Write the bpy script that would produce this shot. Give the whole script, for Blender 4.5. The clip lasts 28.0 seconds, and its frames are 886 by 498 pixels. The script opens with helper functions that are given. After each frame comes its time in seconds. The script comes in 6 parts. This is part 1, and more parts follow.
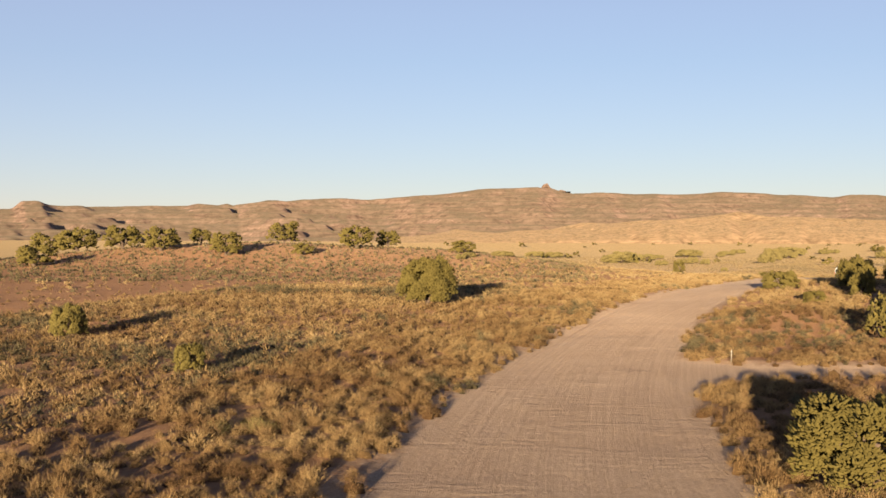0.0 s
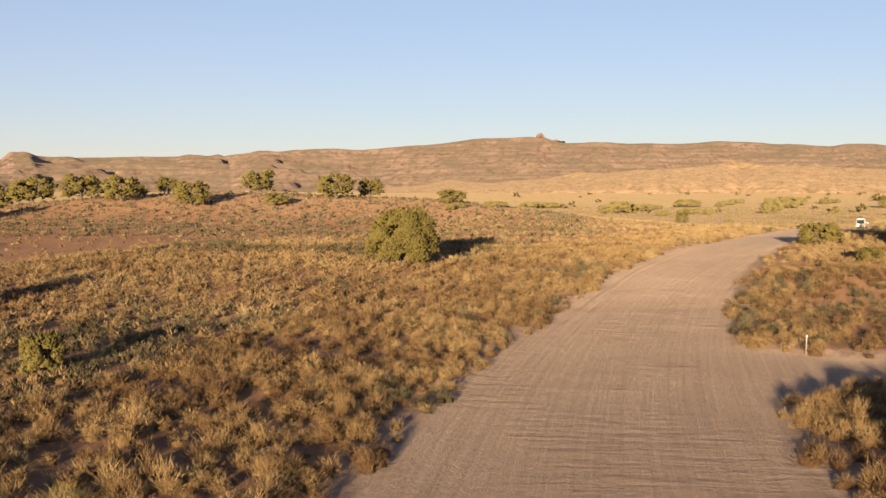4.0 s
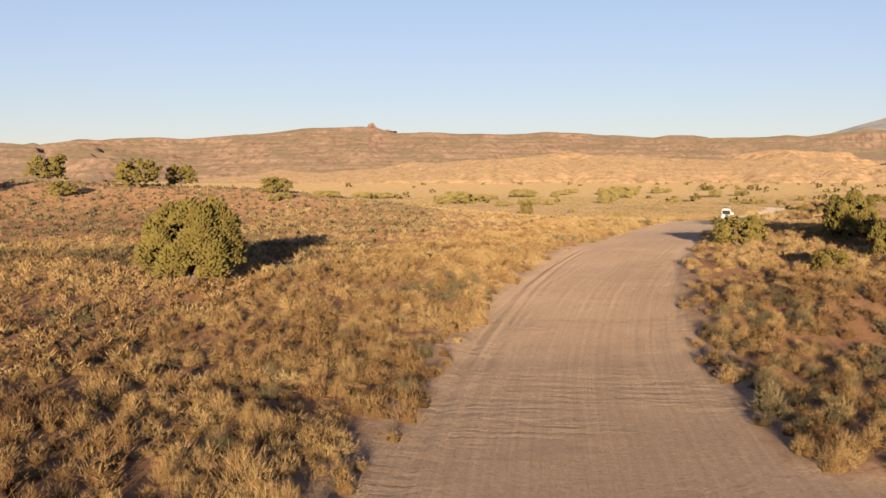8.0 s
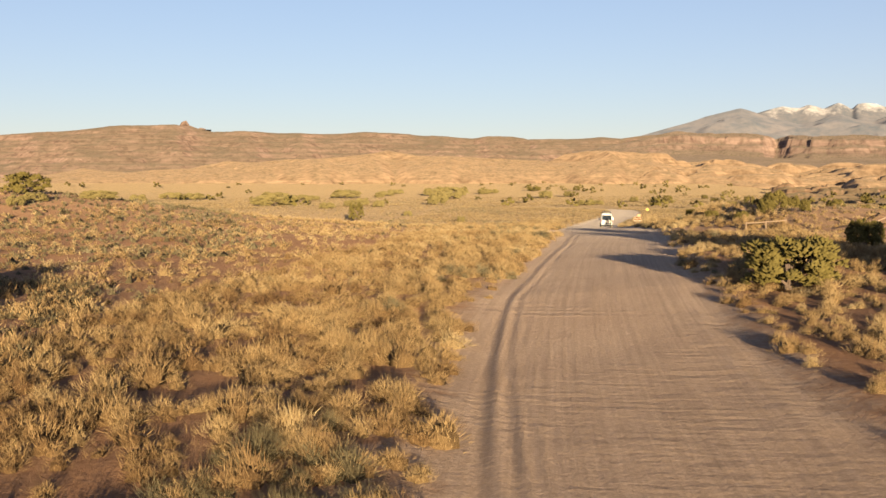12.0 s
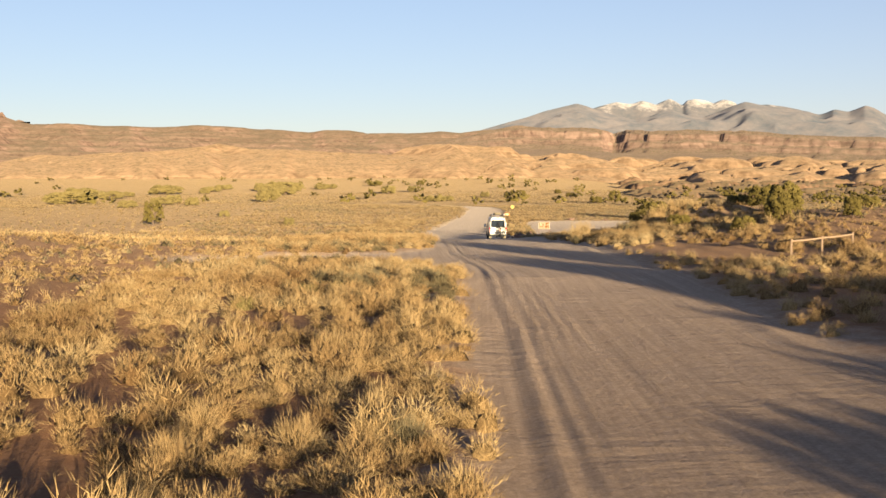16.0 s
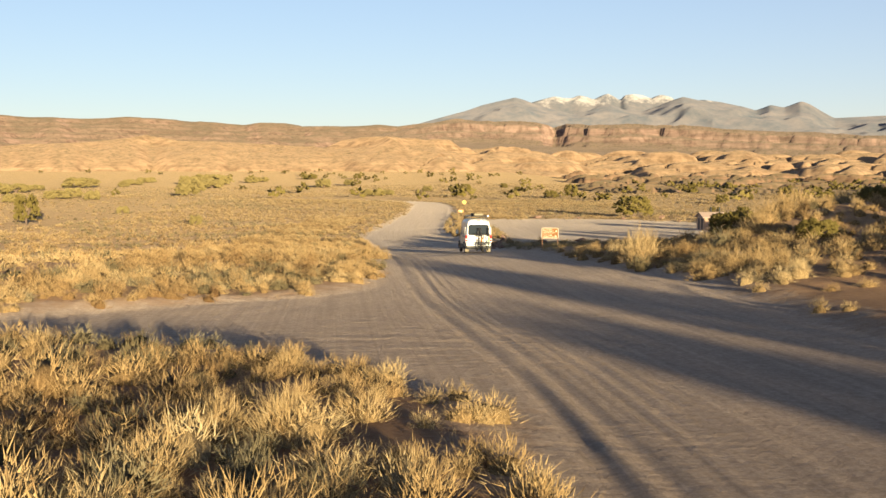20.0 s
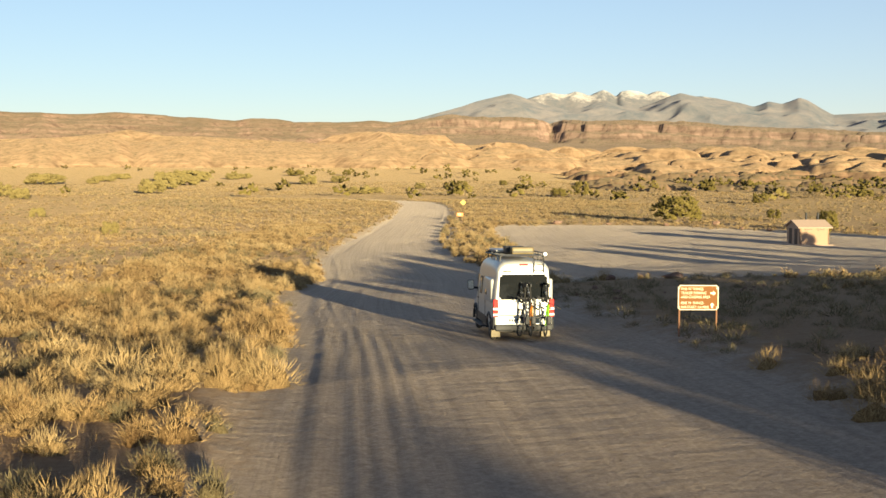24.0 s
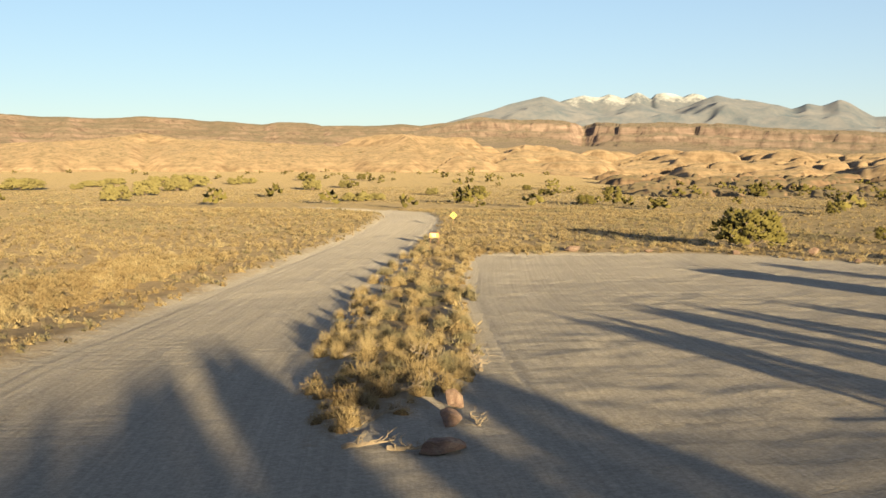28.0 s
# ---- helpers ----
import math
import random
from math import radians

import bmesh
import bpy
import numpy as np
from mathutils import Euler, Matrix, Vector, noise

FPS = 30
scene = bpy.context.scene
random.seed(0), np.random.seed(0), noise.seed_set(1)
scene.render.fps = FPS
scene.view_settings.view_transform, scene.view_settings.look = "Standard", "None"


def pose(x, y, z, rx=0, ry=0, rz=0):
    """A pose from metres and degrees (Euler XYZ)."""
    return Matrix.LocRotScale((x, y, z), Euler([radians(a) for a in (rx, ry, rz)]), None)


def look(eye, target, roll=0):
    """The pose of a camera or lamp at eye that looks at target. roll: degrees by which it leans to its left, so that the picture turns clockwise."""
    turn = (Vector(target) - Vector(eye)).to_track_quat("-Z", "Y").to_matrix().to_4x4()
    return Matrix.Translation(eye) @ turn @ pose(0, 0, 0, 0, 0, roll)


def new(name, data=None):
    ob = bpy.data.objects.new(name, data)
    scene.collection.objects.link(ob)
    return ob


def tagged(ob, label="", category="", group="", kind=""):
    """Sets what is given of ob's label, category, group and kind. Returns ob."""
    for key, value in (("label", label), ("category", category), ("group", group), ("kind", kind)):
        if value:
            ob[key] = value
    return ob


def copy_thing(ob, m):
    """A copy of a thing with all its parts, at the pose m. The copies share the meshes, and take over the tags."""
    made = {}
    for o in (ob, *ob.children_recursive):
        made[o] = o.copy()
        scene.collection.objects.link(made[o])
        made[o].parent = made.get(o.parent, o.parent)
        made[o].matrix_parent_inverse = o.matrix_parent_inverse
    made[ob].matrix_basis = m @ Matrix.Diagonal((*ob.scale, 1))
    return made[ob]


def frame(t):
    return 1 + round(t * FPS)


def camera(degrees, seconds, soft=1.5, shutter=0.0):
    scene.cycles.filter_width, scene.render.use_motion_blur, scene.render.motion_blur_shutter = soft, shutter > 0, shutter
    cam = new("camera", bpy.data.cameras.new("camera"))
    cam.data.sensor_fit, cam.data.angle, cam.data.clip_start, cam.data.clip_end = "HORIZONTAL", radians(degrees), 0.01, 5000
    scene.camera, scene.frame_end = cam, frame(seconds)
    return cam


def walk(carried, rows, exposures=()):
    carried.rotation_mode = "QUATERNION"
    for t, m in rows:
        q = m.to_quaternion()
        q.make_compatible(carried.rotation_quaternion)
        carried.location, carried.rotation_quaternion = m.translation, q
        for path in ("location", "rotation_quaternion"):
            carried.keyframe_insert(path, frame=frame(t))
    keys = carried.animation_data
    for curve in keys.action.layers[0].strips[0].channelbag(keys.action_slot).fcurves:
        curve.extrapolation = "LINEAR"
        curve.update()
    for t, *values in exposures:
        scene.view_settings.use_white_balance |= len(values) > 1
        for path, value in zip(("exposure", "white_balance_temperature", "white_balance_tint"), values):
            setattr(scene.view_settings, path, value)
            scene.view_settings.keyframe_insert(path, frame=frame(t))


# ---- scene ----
# camera and its path
cam = camera(42.5, 28.0)
PATH = [
    (0, (-0.00, -0.00, 7.58), (0.007, 49.999, 7.466), 0.14),
    (0.5, (0.30, 3.04, 7.56), (0.332, 53.044, 7.451), 0.10),
    (1, (0.59, 6.10, 7.54), (0.644, 56.105, 7.458), 0.08),
    (1.5, (0.83, 9.19, 7.53), (0.918, 59.190, 7.461), 0.06),
    (2, (1.02, 12.27, 7.52), (1.134, 62.269, 7.478), 0.08),
    (2.5, (1.16, 15.27, 7.50), (1.318, 65.269, 7.414), 0.07),
    (3, (1.30, 18.11, 7.46), (1.494, 68.109, 6.991), 0.04),
    (3.5, (1.43, 20.71, 7.42), (1.646, 70.684, 5.856), -0.01),
    (5.5, (1.61, 31.86, 7.12), (3.587, 81.739, 4.322), 0.19),
    (6, (1.77, 36.15, 7.06), (5.229, 85.954, 4.286), 0.14),
    (6.5, (2.00, 40.72, 7.02), (6.639, 90.432, 4.272), 0.08),
    (7, (2.29, 45.51, 7.01), (8.100, 95.095, 4.297), 0.05),
    (7.5, (2.67, 50.46, 7.03), (9.327, 99.937, 4.309), -0.05),
    (8, (3.14, 55.66, 7.05), (10.734, 105.003, 4.348), -0.09),
    (8.5, (3.70, 61.11, 7.04), (12.154, 110.314, 4.338), -0.10),
    (9, (4.34, 66.82, 7.01), (13.801, 115.842, 4.342), -0.10),
    (9.5, (5.10, 72.77, 6.99), (15.471, 121.615, 4.340), -0.00),
    (10, (6.01, 79.00, 6.96), (17.391, 127.614, 4.312), 0.04),
    (10.5, (7.05, 85.32, 6.91), (19.300, 133.721, 4.280), 0.12),
    (11, (8.18, 91.63, 6.88), (21.448, 139.763, 4.246), 0.10),
    (11.5, (9.44, 97.96, 6.88), (23.613, 145.833, 4.252), 0.01),
    (12, (11.01, 104.60, 6.87), (26.317, 152.121, 4.191), -0.02),
    (12.5, (13.08, 111.67, 6.79), (29.473, 158.828, 4.114), -0.09),
    (13, (15.78, 119.17, 6.63), (33.492, 165.853, 3.916), -0.06),
    (13.5, (19.21, 127.09, 6.46), (37.986, 173.345, 3.717), 0.02),
    (15.5, (32.54, 161.52, 6.54), (54.013, 206.581, 3.658), -0.15),
    (16, (34.89, 167.60, 6.49), (56.716, 212.490, 3.589), -0.17),
    (16.5, (37.21, 173.33, 6.42), (59.271, 218.106, 3.495), -0.11),
    (17, (39.56, 178.92, 6.32), (62.112, 223.446, 3.351), -0.11),
    (17.5, (41.94, 184.34, 6.22), (65.006, 228.602, 3.233), -0.13),
    (18, (44.33, 189.61, 6.11), (67.858, 233.625, 3.083), -0.04),
    (18.5, (46.75, 194.79, 6.00), (70.674, 238.589, 2.953), -0.03),
    (19, (49.20, 199.89, 5.90), (73.309, 243.587, 2.808), -0.00),
    (19.5, (51.65, 204.85, 5.81), (75.859, 248.483, 2.692), 0.03),
    (20, (54.11, 209.68, 5.72), (78.378, 253.287, 2.573), -0.01),
    (20.5, (56.67, 214.58, 5.60), (80.971, 258.166, 2.462), -0.04),
    (21, (59.34, 219.66, 5.52), (83.724, 263.199, 2.372), -0.03),
    (21.5, (62.19, 224.91, 5.48), (86.618, 268.426, 2.329), -0.01),
    (23.5, (74.71, 247.35, 5.37), (99.191, 290.822, 2.113), 0.08),
    (24, (78.48, 253.67, 5.36), (102.968, 297.143, 2.083), 0.06),
    (24.5, (82.37, 259.81, 5.34), (106.837, 303.291, 2.063), 0.08),
    (25, (86.48, 265.98, 5.34), (110.896, 309.495, 2.077), 0.10),
    (25.5, (90.90, 272.35, 5.37), (115.301, 315.870, 2.110), 0.07),
    (26, (95.58, 278.68, 5.39), (119.925, 322.235, 2.159), 0.03),
    (26.5, (100.46, 284.87, 5.37), (124.728, 328.469, 2.187), -0.04),
    (27, (105.51, 291.05, 5.34), (129.715, 334.684, 2.193), -0.03),
    (27.5, (110.70, 297.24, 5.29), (134.665, 341.017, 2.177), -0.10),
    (28, (115.98, 303.36, 5.24), (139.184, 347.542, 2.155), -0.03),
]
walk(cam, [(t, look(eye, target, roll)) for t, eye, target, roll in PATH], exposures=[(0.0, 1.0, 6500, 8), (8.0, 1.0, 6500, 11), (12.0, 1.02, 6500, 7), (16.0, 1.12, 6500, 6), (20.0, 1.18, 6500, 1), (28.0, 1.22, 6380, -7)])

# world, sun
SUN_AZ, SUN_EL = 191.0, 4.9          # compass degrees from +y towards +x, and height
world = bpy.data.worlds.new("world")
scene.world = world
world.use_nodes = True
wn = world.node_tree
sky = wn.nodes.new("ShaderNodeTexSky")
sky.sky_type = "NISHITA"
sky.sun_disc = False
sky.sun_elevation = radians(SUN_EL)
sky.sun_rotation = radians(SUN_AZ)
sky.altitude = 1300
sky.air_density = 1.0
sky.dust_density = 0.0
sky.ozone_density = 2.6
wn.nodes["Background"].inputs["Strength"].default_value = 0.066
haze = wn.nodes.new("ShaderNodeMix")      # thin even haze over the clear sky
haze.data_type, haze.blend_type = "RGBA", "ADD"
up = wn.nodes.new("ShaderNodeSeparateXYZ")
wn.links.new(wn.nodes.new("ShaderNodeTexCoord").outputs["Generated"], up.inputs[0])
thin = wn.nodes.new("ShaderNodeMapRange")     # the haze thins out overhead
wn.links.new(up.outputs["Z"], thin.inputs["Value"])
thin.inputs["From Min"].default_value, thin.inputs["From Max"].default_value = 0.2, 0.75
thin.inputs["To Min"].default_value, thin.inputs["To Max"].default_value = 1.0, 0.2
wn.links.new(thin.outputs["Result"], haze.inputs[0])
wn.links.new(sky.outputs["Color"], haze.inputs[6])
haze.inputs[7].default_value = (2.1, 1.75, 2.3, 1)
dusty = wn.nodes.new("ShaderNodeMix")     # dust whitens the last degrees over the horizon
dusty.data_type, dusty.blend_type = "RGBA", "ADD"
low = wn.nodes.new("ShaderNodeMapRange")
wn.links.new(up.outputs["Z"], low.inputs["Value"])
low.inputs["From Min"].default_value, low.inputs["From Max"].default_value = 0.0, 0.16
low.inputs["To Min"].default_value, low.inputs["To Max"].default_value = 1.0, 0.0
wn.links.new(low.outputs["Result"], dusty.inputs[0])
wn.links.new(haze.outputs[2], dusty.inputs[6])
dusty.inputs[7].default_value = (0.75, 0.06, 0.12, 1)
wn.links.new(dusty.outputs[2], wn.nodes["Background"].inputs["Color"])
sun_data = bpy.data.lights.new("sun", "SUN")
sun_data.energy = 5.0
sun_data.angle = radians(0.53)
sun_data.color = (1.0, 0.78, 0.5)
sun = new("sun", sun_data)
a, e = radians(SUN_AZ), radians(SUN_EL)
to_sun = Vector((math.sin(a) * math.cos(e), math.cos(a) * math.cos(e), math.sin(e)))
sun.matrix_world = look(to_sun * 100, (0, 0, 0))

# ---------------------------------------------------------------- helpers
RNG = np.random.default_rng(7)


def part(name, bm, material, parent=None, label=""):
    me = bpy.data.meshes.new(name)
    bm.normal_update()
    bm.to_mesh(me)
    bm.free()
    me.materials.append(material)
    ob = new(name, me)
    if parent is not None:
        ob.parent = parent
    if label:
        ob["label"] = label
    return ob


def mesh_object(name, verts, faces, material, parent=None, smooth=False):
    """A mesh of triangles or quads from numpy arrays."""
    me = bpy.data.meshes.new(name)
    n, k = faces.shape
    me.vertices.add(len(verts))
    me.vertices.foreach_set("co", np.asarray(verts, np.float32).ravel())
    me.loops.add(n * k)
    me.loops.foreach_set("vertex_index", np.asarray(faces, np.int32).ravel())
    me.polygons.add(n)
    me.polygons.foreach_set("loop_start", np.arange(0, n * k, k, dtype=np.int32))
    me.update(calc_edges=True)
    if smooth:
        me.polygons.foreach_set("use_smooth", np.ones(n, bool))
    me.materials.append(material)
    ob = new(name, me)
    if parent is not None:
        ob.parent = parent
    return ob


def grid_faces(nu, nv):
    i = np.arange(nu - 1)[:, None] * nv + np.arange(nv - 1)[None, :]
    return np.stack([i, i + nv, i + nv + 1, i + 1], -1).reshape(-1, 4)


def lattice(ix, iy, seed):
    h = (ix.astype(np.int64) * 374761393 + iy.astype(np.int64) * 668265263 + seed * 974634777) & 0x7FFFFFFF
    h = ((h ^ (h >> 13)) * 1274126177) & 0x7FFFFFFF
    return ((h ^ (h >> 16)) & 0xFFFF) / 65535.0


def vnoise(x, y, seed=0):
    """Smooth value noise in -1..1 over arrays."""
    x, y = np.asarray(x, float), np.asarray(y, float)
    ix, iy = np.floor(x), np.floor(y)
    fx, fy = x - ix, y - iy
    fx, fy = fx * fx * (3 - 2 * fx), fy * fy * (3 - 2 * fy)
    ix, iy = ix.astype(np.int64), iy.astype(np.int64)
    a0, b0 = lattice(ix, iy, seed), lattice(ix + 1, iy, seed)
    c0, d0 = lattice(ix, iy + 1, seed), lattice(ix + 1, iy + 1, seed)
    return 2 * ((a0 * (1 - fx) + b0 * fx) * (1 - fy) + (c0 * (1 - fx) + d0 * fx) * fy) - 1


def fbm(x, y, seed=0, octaves=4):
    out, amp = 0.0, 1.0
    for k in range(octaves):
        out = out + amp * vnoise(np.asarray(x) * 2**k, np.asarray(y) * 2**k, seed + k)
        amp *= 0.5
    return out / 1.9


def smooth01(v, lo, hi):
    v = np.clip((np.asarray(v, float) - lo) / (hi - lo), 0, 1)
    return v * v * (3 - 2 * v)


# ---------------------------------------------------------------- the lie of the land
GY = [-200, 0, 80, 105, 130, 160, 220, 250, 280, 330, 380, 450, 900, 5000]
GZ = [-2.6, -2.2, -1, -0.5, 0.5, 1.2, 1.4, 0.6, 0, -2.4, -3.2, -3.2, -2, -1]


def bump(x, y, cx, cy, sx, sy, a):
    return a * np.exp(-(((x - cx) / sx) ** 2) - ((y - cy) / sy) ** 2)


def land(x, y):
    """The smooth height of the ground, with no road and no small relief."""
    x, y = np.asarray(x, float), np.asarray(y, float)
    g = np.interp(y, GY, GZ)
    g = g + bump(x, y, -55, 310, 70, 55, 9.5) + bump(x, y, 5, 272, 35, 35, 3) + bump(x, y, 134, 560, 70, 80, 2.5)
    # the last two are unseen hills, added like (107, 257) to cast shade
    g = g + bump(x, y, 62, 150, 18, 40, 1.2) + bump(x, y, 111, 242, 15, 24, 3.2) + bump(x, y, 106, 277, 10, 9, 0.12) + bump(x, y, 107, 257, 8, 4.5, 1.5) + bump(x, y, 35, 112, 6.5, 10, 1.3) + bump(x, y, 58, 118, 6, 10, 9) + bump(x, y, 50, 107, 5, 9, 8)
    r = np.hypot(x - 100, y - 250)
    az = np.degrees(np.arctan2(x - 100, y - 250))
    g = g + 16 * smooth01(r, 500, 1400) * (1 - 0.8 * smooth01(az, 30, 38))
    return g


# road: centre line and half width
ROAD = np.array([(2.5, 20, 5.6), (3.4, 43, 5.6), (6.3, 65, 5.6), (10.3, 85, 5.5), (15.6, 105, 5.3), (23.0, 126, 5.2),
                 (33.5, 150, 5.2), (45.5, 175, 5.4), (57.5, 199, 5.8), (69.5, 221, 6.0), (80.4, 246, 4.9), (92.2, 272, 3.9),
                 (104.8, 299, 4.6), (109.2, 308.2, 4.6), (119, 325, 6.6), (129.6, 349.2, 5.6), (145.4, 380.3, 4.4), (166.4, 416.3, 4.0), (192, 460, 4.6), (216, 503, 4.6),
                 (232, 540, 4.4), (228, 590, 4.2)])


def curve_through(pts, step):
    t = np.r_[0, np.cumsum(np.hypot(*np.diff(pts[:, :2], axis=0).T))]
    s = np.arange(0, t[-1], step)
    out = np.stack([np.interp(s, t, pts[:, i]) for i in range(pts.shape[1])], -1)
    k = int(16 / step)
    pad = np.concatenate([np.repeat(out[:1], k, 0), out, np.repeat(out[-1:], k, 0)])
    pad[:k, :2] = out[0, :2] + (np.arange(-k, 0)[:, None]) * (out[1, :2] - out[0, :2])
    pad[-k:, :2] = out[-1, :2] + (np.arange(1, k + 1)[:, None]) * (out[-1, :2] - out[-2, :2])
    w = np.hanning(2 * k + 1)
    w /= w.sum()
    return np.stack([np.convolve(pad[:, i], w, "valid") for i in range(out.shape[1])], -1)


CENTRE = curve_through(ROAD, 0.5)
_d = np.gradient(CENTRE[:, :2], axis=0)
_d /= np.linalg.norm(_d, axis=1)[:, None]
ACROSS = np.stack([_d[:, 1], -_d[:, 0]], -1)      # to the right of the way
LOT = np.array([(111.5, 312), (116, 312.3), (120, 313), (127, 312), (134, 309), (146, 306), (168, 312), (190, 330), (200, 352), (205, 375), (200, 402), (178, 411),
                (166, 392), (152, 366), (143, 349), (136, 338), (128, 333), (118, 330)], float)


SPUR = np.array([(84, 268), (80.5, 262), (77, 256.5), (73, 253.5), (69, 253), (65, 251.5), (60, 250), (53, 247.5), (53, 243), (60, 243.6), (63.5, 242), (65, 239), (66.5, 234), (66.5, 229), (74, 236)], float)
SIDE_TRACK = np.array([(11, 68), (17, 72.5), (22, 75.5), (30, 76.5), (44, 77.5), (44, 81.5), (30, 80.8), (23, 80.6), (18.5, 83.5), (14, 90)], float)
# how far the graded road reaches to each side of its line, by distance up the valley
EDGE_Y = [20, 57, 75, 84, 100, 125, 140, 157, 175, 200, 215, 230, 250, 268, 290, 302, 315, 335, 350, 365, 400, 440, 475, 600]
EDGE_L = [6.0, 5.4, 4.2, 3.8, 3.6, 4.2, 4.9, 5.3, 4.8, 4.6, 5.4, 5.3, 6.0, 5.8, 6.2, 7.0, 7.8, 8.2, 8.4, 7.6, 6.6, 6.1, 6.6, 6.0]
EDGE_R = [7.0, 7.4, 6.6, 6.2, 5.8, 4.9, 4.1, 3.9, 4.2, 4.5, 4.3, 4.6, 5.8, 4.4, 4.0, 3.9, 3.6, 3.4, 3.0, 3.0, 3.2, 2.6, 2.7, 3.0]


def in_poly(x, y, poly):
    x, y = np.asarray(x, float), np.asarray(y, float)
    inside = np.zeros(x.shape, bool)
    for (x0, y0), (x1, y1) in zip(poly, np.roll(poly, -1, 0)):
        hit = ((y0 > y) != (y1 > y)) & (x < (x1 - x0) * (y - y0) / (y1 - y0 + 1e-9) + x0)
        inside ^= hit
    return inside


def poly_dist(x, y, poly):
    """Signed distance to the polygon's edge: negative inside."""
    x, y = np.asarray(x, float), np.asarray(y, float)
    best = np.full(x.shape, 1e9)
    for (x0, y0), (x1, y1) in zip(poly, np.roll(poly, -1, 0)):
        dx, dy = x1 - x0, y1 - y0
        t = np.clip(((x - x0) * dx + (y - y0) * dy) / (dx * dx + dy * dy), 0, 1)
        best = np.minimum(best, np.hypot(x - x0 - t * dx, y - y0 - t * dy))
    return np.where(in_poly(x, y, poly), -best, best)


def road_coords(x, y):
    """For points in the valley: the offset to the right of the road's line, and the way along it; far points get 400 m."""
    x, y = np.asarray(x, float).ravel(), np.asarray(y, float).ravel()
    lat, near, way = np.full(x.shape, 400.0), np.full(x.shape, 400.0), np.zeros(x.shape)
    c, n = CENTRE[::6], ACROSS[::6]
    sel = np.where((x > -60) & (x < 320) & (y > -40) & (y < 680))[0]
    for lo in range(0, len(sel), 20000):
        s = sel[lo : lo + 20000]
        dx, dy = x[s, None] - c[None, :, 0], y[s, None] - c[None, :, 1]
        d = np.hypot(dx, dy)
        k = d.argmin(1)
        row = np.arange(len(s))
        lat[s] = dx[row, k] * n[k, 0] + dy[row, k] * n[k, 1]
        inner = (k > 0) & (k < len(c) - 1)
        near[s] = np.where(inner, 0, d[row, k])
        way[s] = c[k, 1]
    return lat, way, near


def road_dist(x, y):
    """Distance beyond the road's edge: negative on the road. Also the side (+1 right)."""
    lat, way, near = road_coords(x, y)
    out = np.maximum(lat - np.interp(way, EDGE_Y, EDGE_R), -lat - np.interp(way, EDGE_Y, EDGE_L))
    return np.where(near > 0, np.maximum(out, near - 5), out), np.sign(lat)


def bare_dist(x, y):
    """Distance beyond the edge of road, lot and side tracks."""
    d, _ = road_dist(x, y)
    x, y = np.asarray(x, float).ravel(), np.asarray(y, float).ravel()
    for poly in (LOT, SPUR, SIDE_TRACK):
        d = np.minimum(d, poly_dist(x, y, poly))
    return d


def bareness(x, y, d):
    """1 on packed dirt, 0 among the brush, with a ragged soft border."""
    x, y = np.asarray(x, float).ravel(), np.asarray(y, float).ravel()
    d = d + 0.5 * fbm(x / 2.2, y / 2.2, 35, 3) + 0.6 * fbm(x / 9, y / 9, 36, 2)
    return 1 - 0.55 * smooth01(d, -0.7, 1.3) - 0.45 * smooth01(d, 0.6, 4.5)


def ground_z(x, y):
    """Height of the ground with its small relief; it lies smooth on road, lot and tracks."""
    x, y = np.asarray(x, float), np.asarray(y, float)
    shape = x.shape
    x, y = x.ravel(), y.ravel()
    d = bare_dist(x, y) - 0.25 * fbm(x / 4, y / 4, 13, 3)
    off = smooth01(d, 0, 4)
    z = land(x, y) - 0.05 + off * (0.22 * fbm(x / 9, y / 9, 3) + 0.07 * fbm(x / 1.7, y / 1.7, 9, 3)) + 0.2 * smooth01(d, 0.3, 2.6)
    return z.reshape(shape)


STRIP_L, STRIP_R = 20.0, 13.0            # the finely shaped strip along the road reaches so far to each side


def strip_reach(way):
    """The strip narrows where the road runs far off."""
    k = 1 - 0.45 * smooth01(way, 400, 470)
    return STRIP_L * k, STRIP_R * k


# ---------------------------------------------------------------- materials
def material(name, rough=0.9, metal=0.0, spec=0.3):
    m = bpy.data.materials.new(name)
    m.use_nodes = True
    b = m.node_tree.nodes["Principled BSDF"]
    b.inputs["Roughness"].default_value = rough
    b.inputs["Metallic"].default_value = metal
    b.inputs["Specular IOR Level"].default_value = spec
    b.inputs["Diffuse Roughness"].default_value = 1.0 if rough > 0.8 else 0.0
    return m, m.node_tree, b


def ramp(nt, fac, stops):
    r = nt.nodes.new("ShaderNodeValToRGB")
    el = r.color_ramp.elements
    while len(el) < len(stops):
        el.new(0.5)
    for e_, (p, c) in zip(el, stops):
        e_.position, e_.color = p, (*c, 1)
    nt.links.new(fac, r.inputs["Fac"])
    return r.outputs["Color"]


def mix(nt, fac, c1, c2, kind="MIX"):
    m = nt.nodes.new("ShaderNodeMix")
    m.data_type, m.blend_type = "RGBA", kind
    for sock, v in ((m.inputs[0], fac), (m.inputs[6], c1), (m.inputs[7], c2)):
        if isinstance(v, (int, float)):
            sock.default_value = v
        elif isinstance(v, tuple):
            sock.default_value = (*v, 1)
        else:
            nt.links.new(v, sock)
    return m.outputs[2]


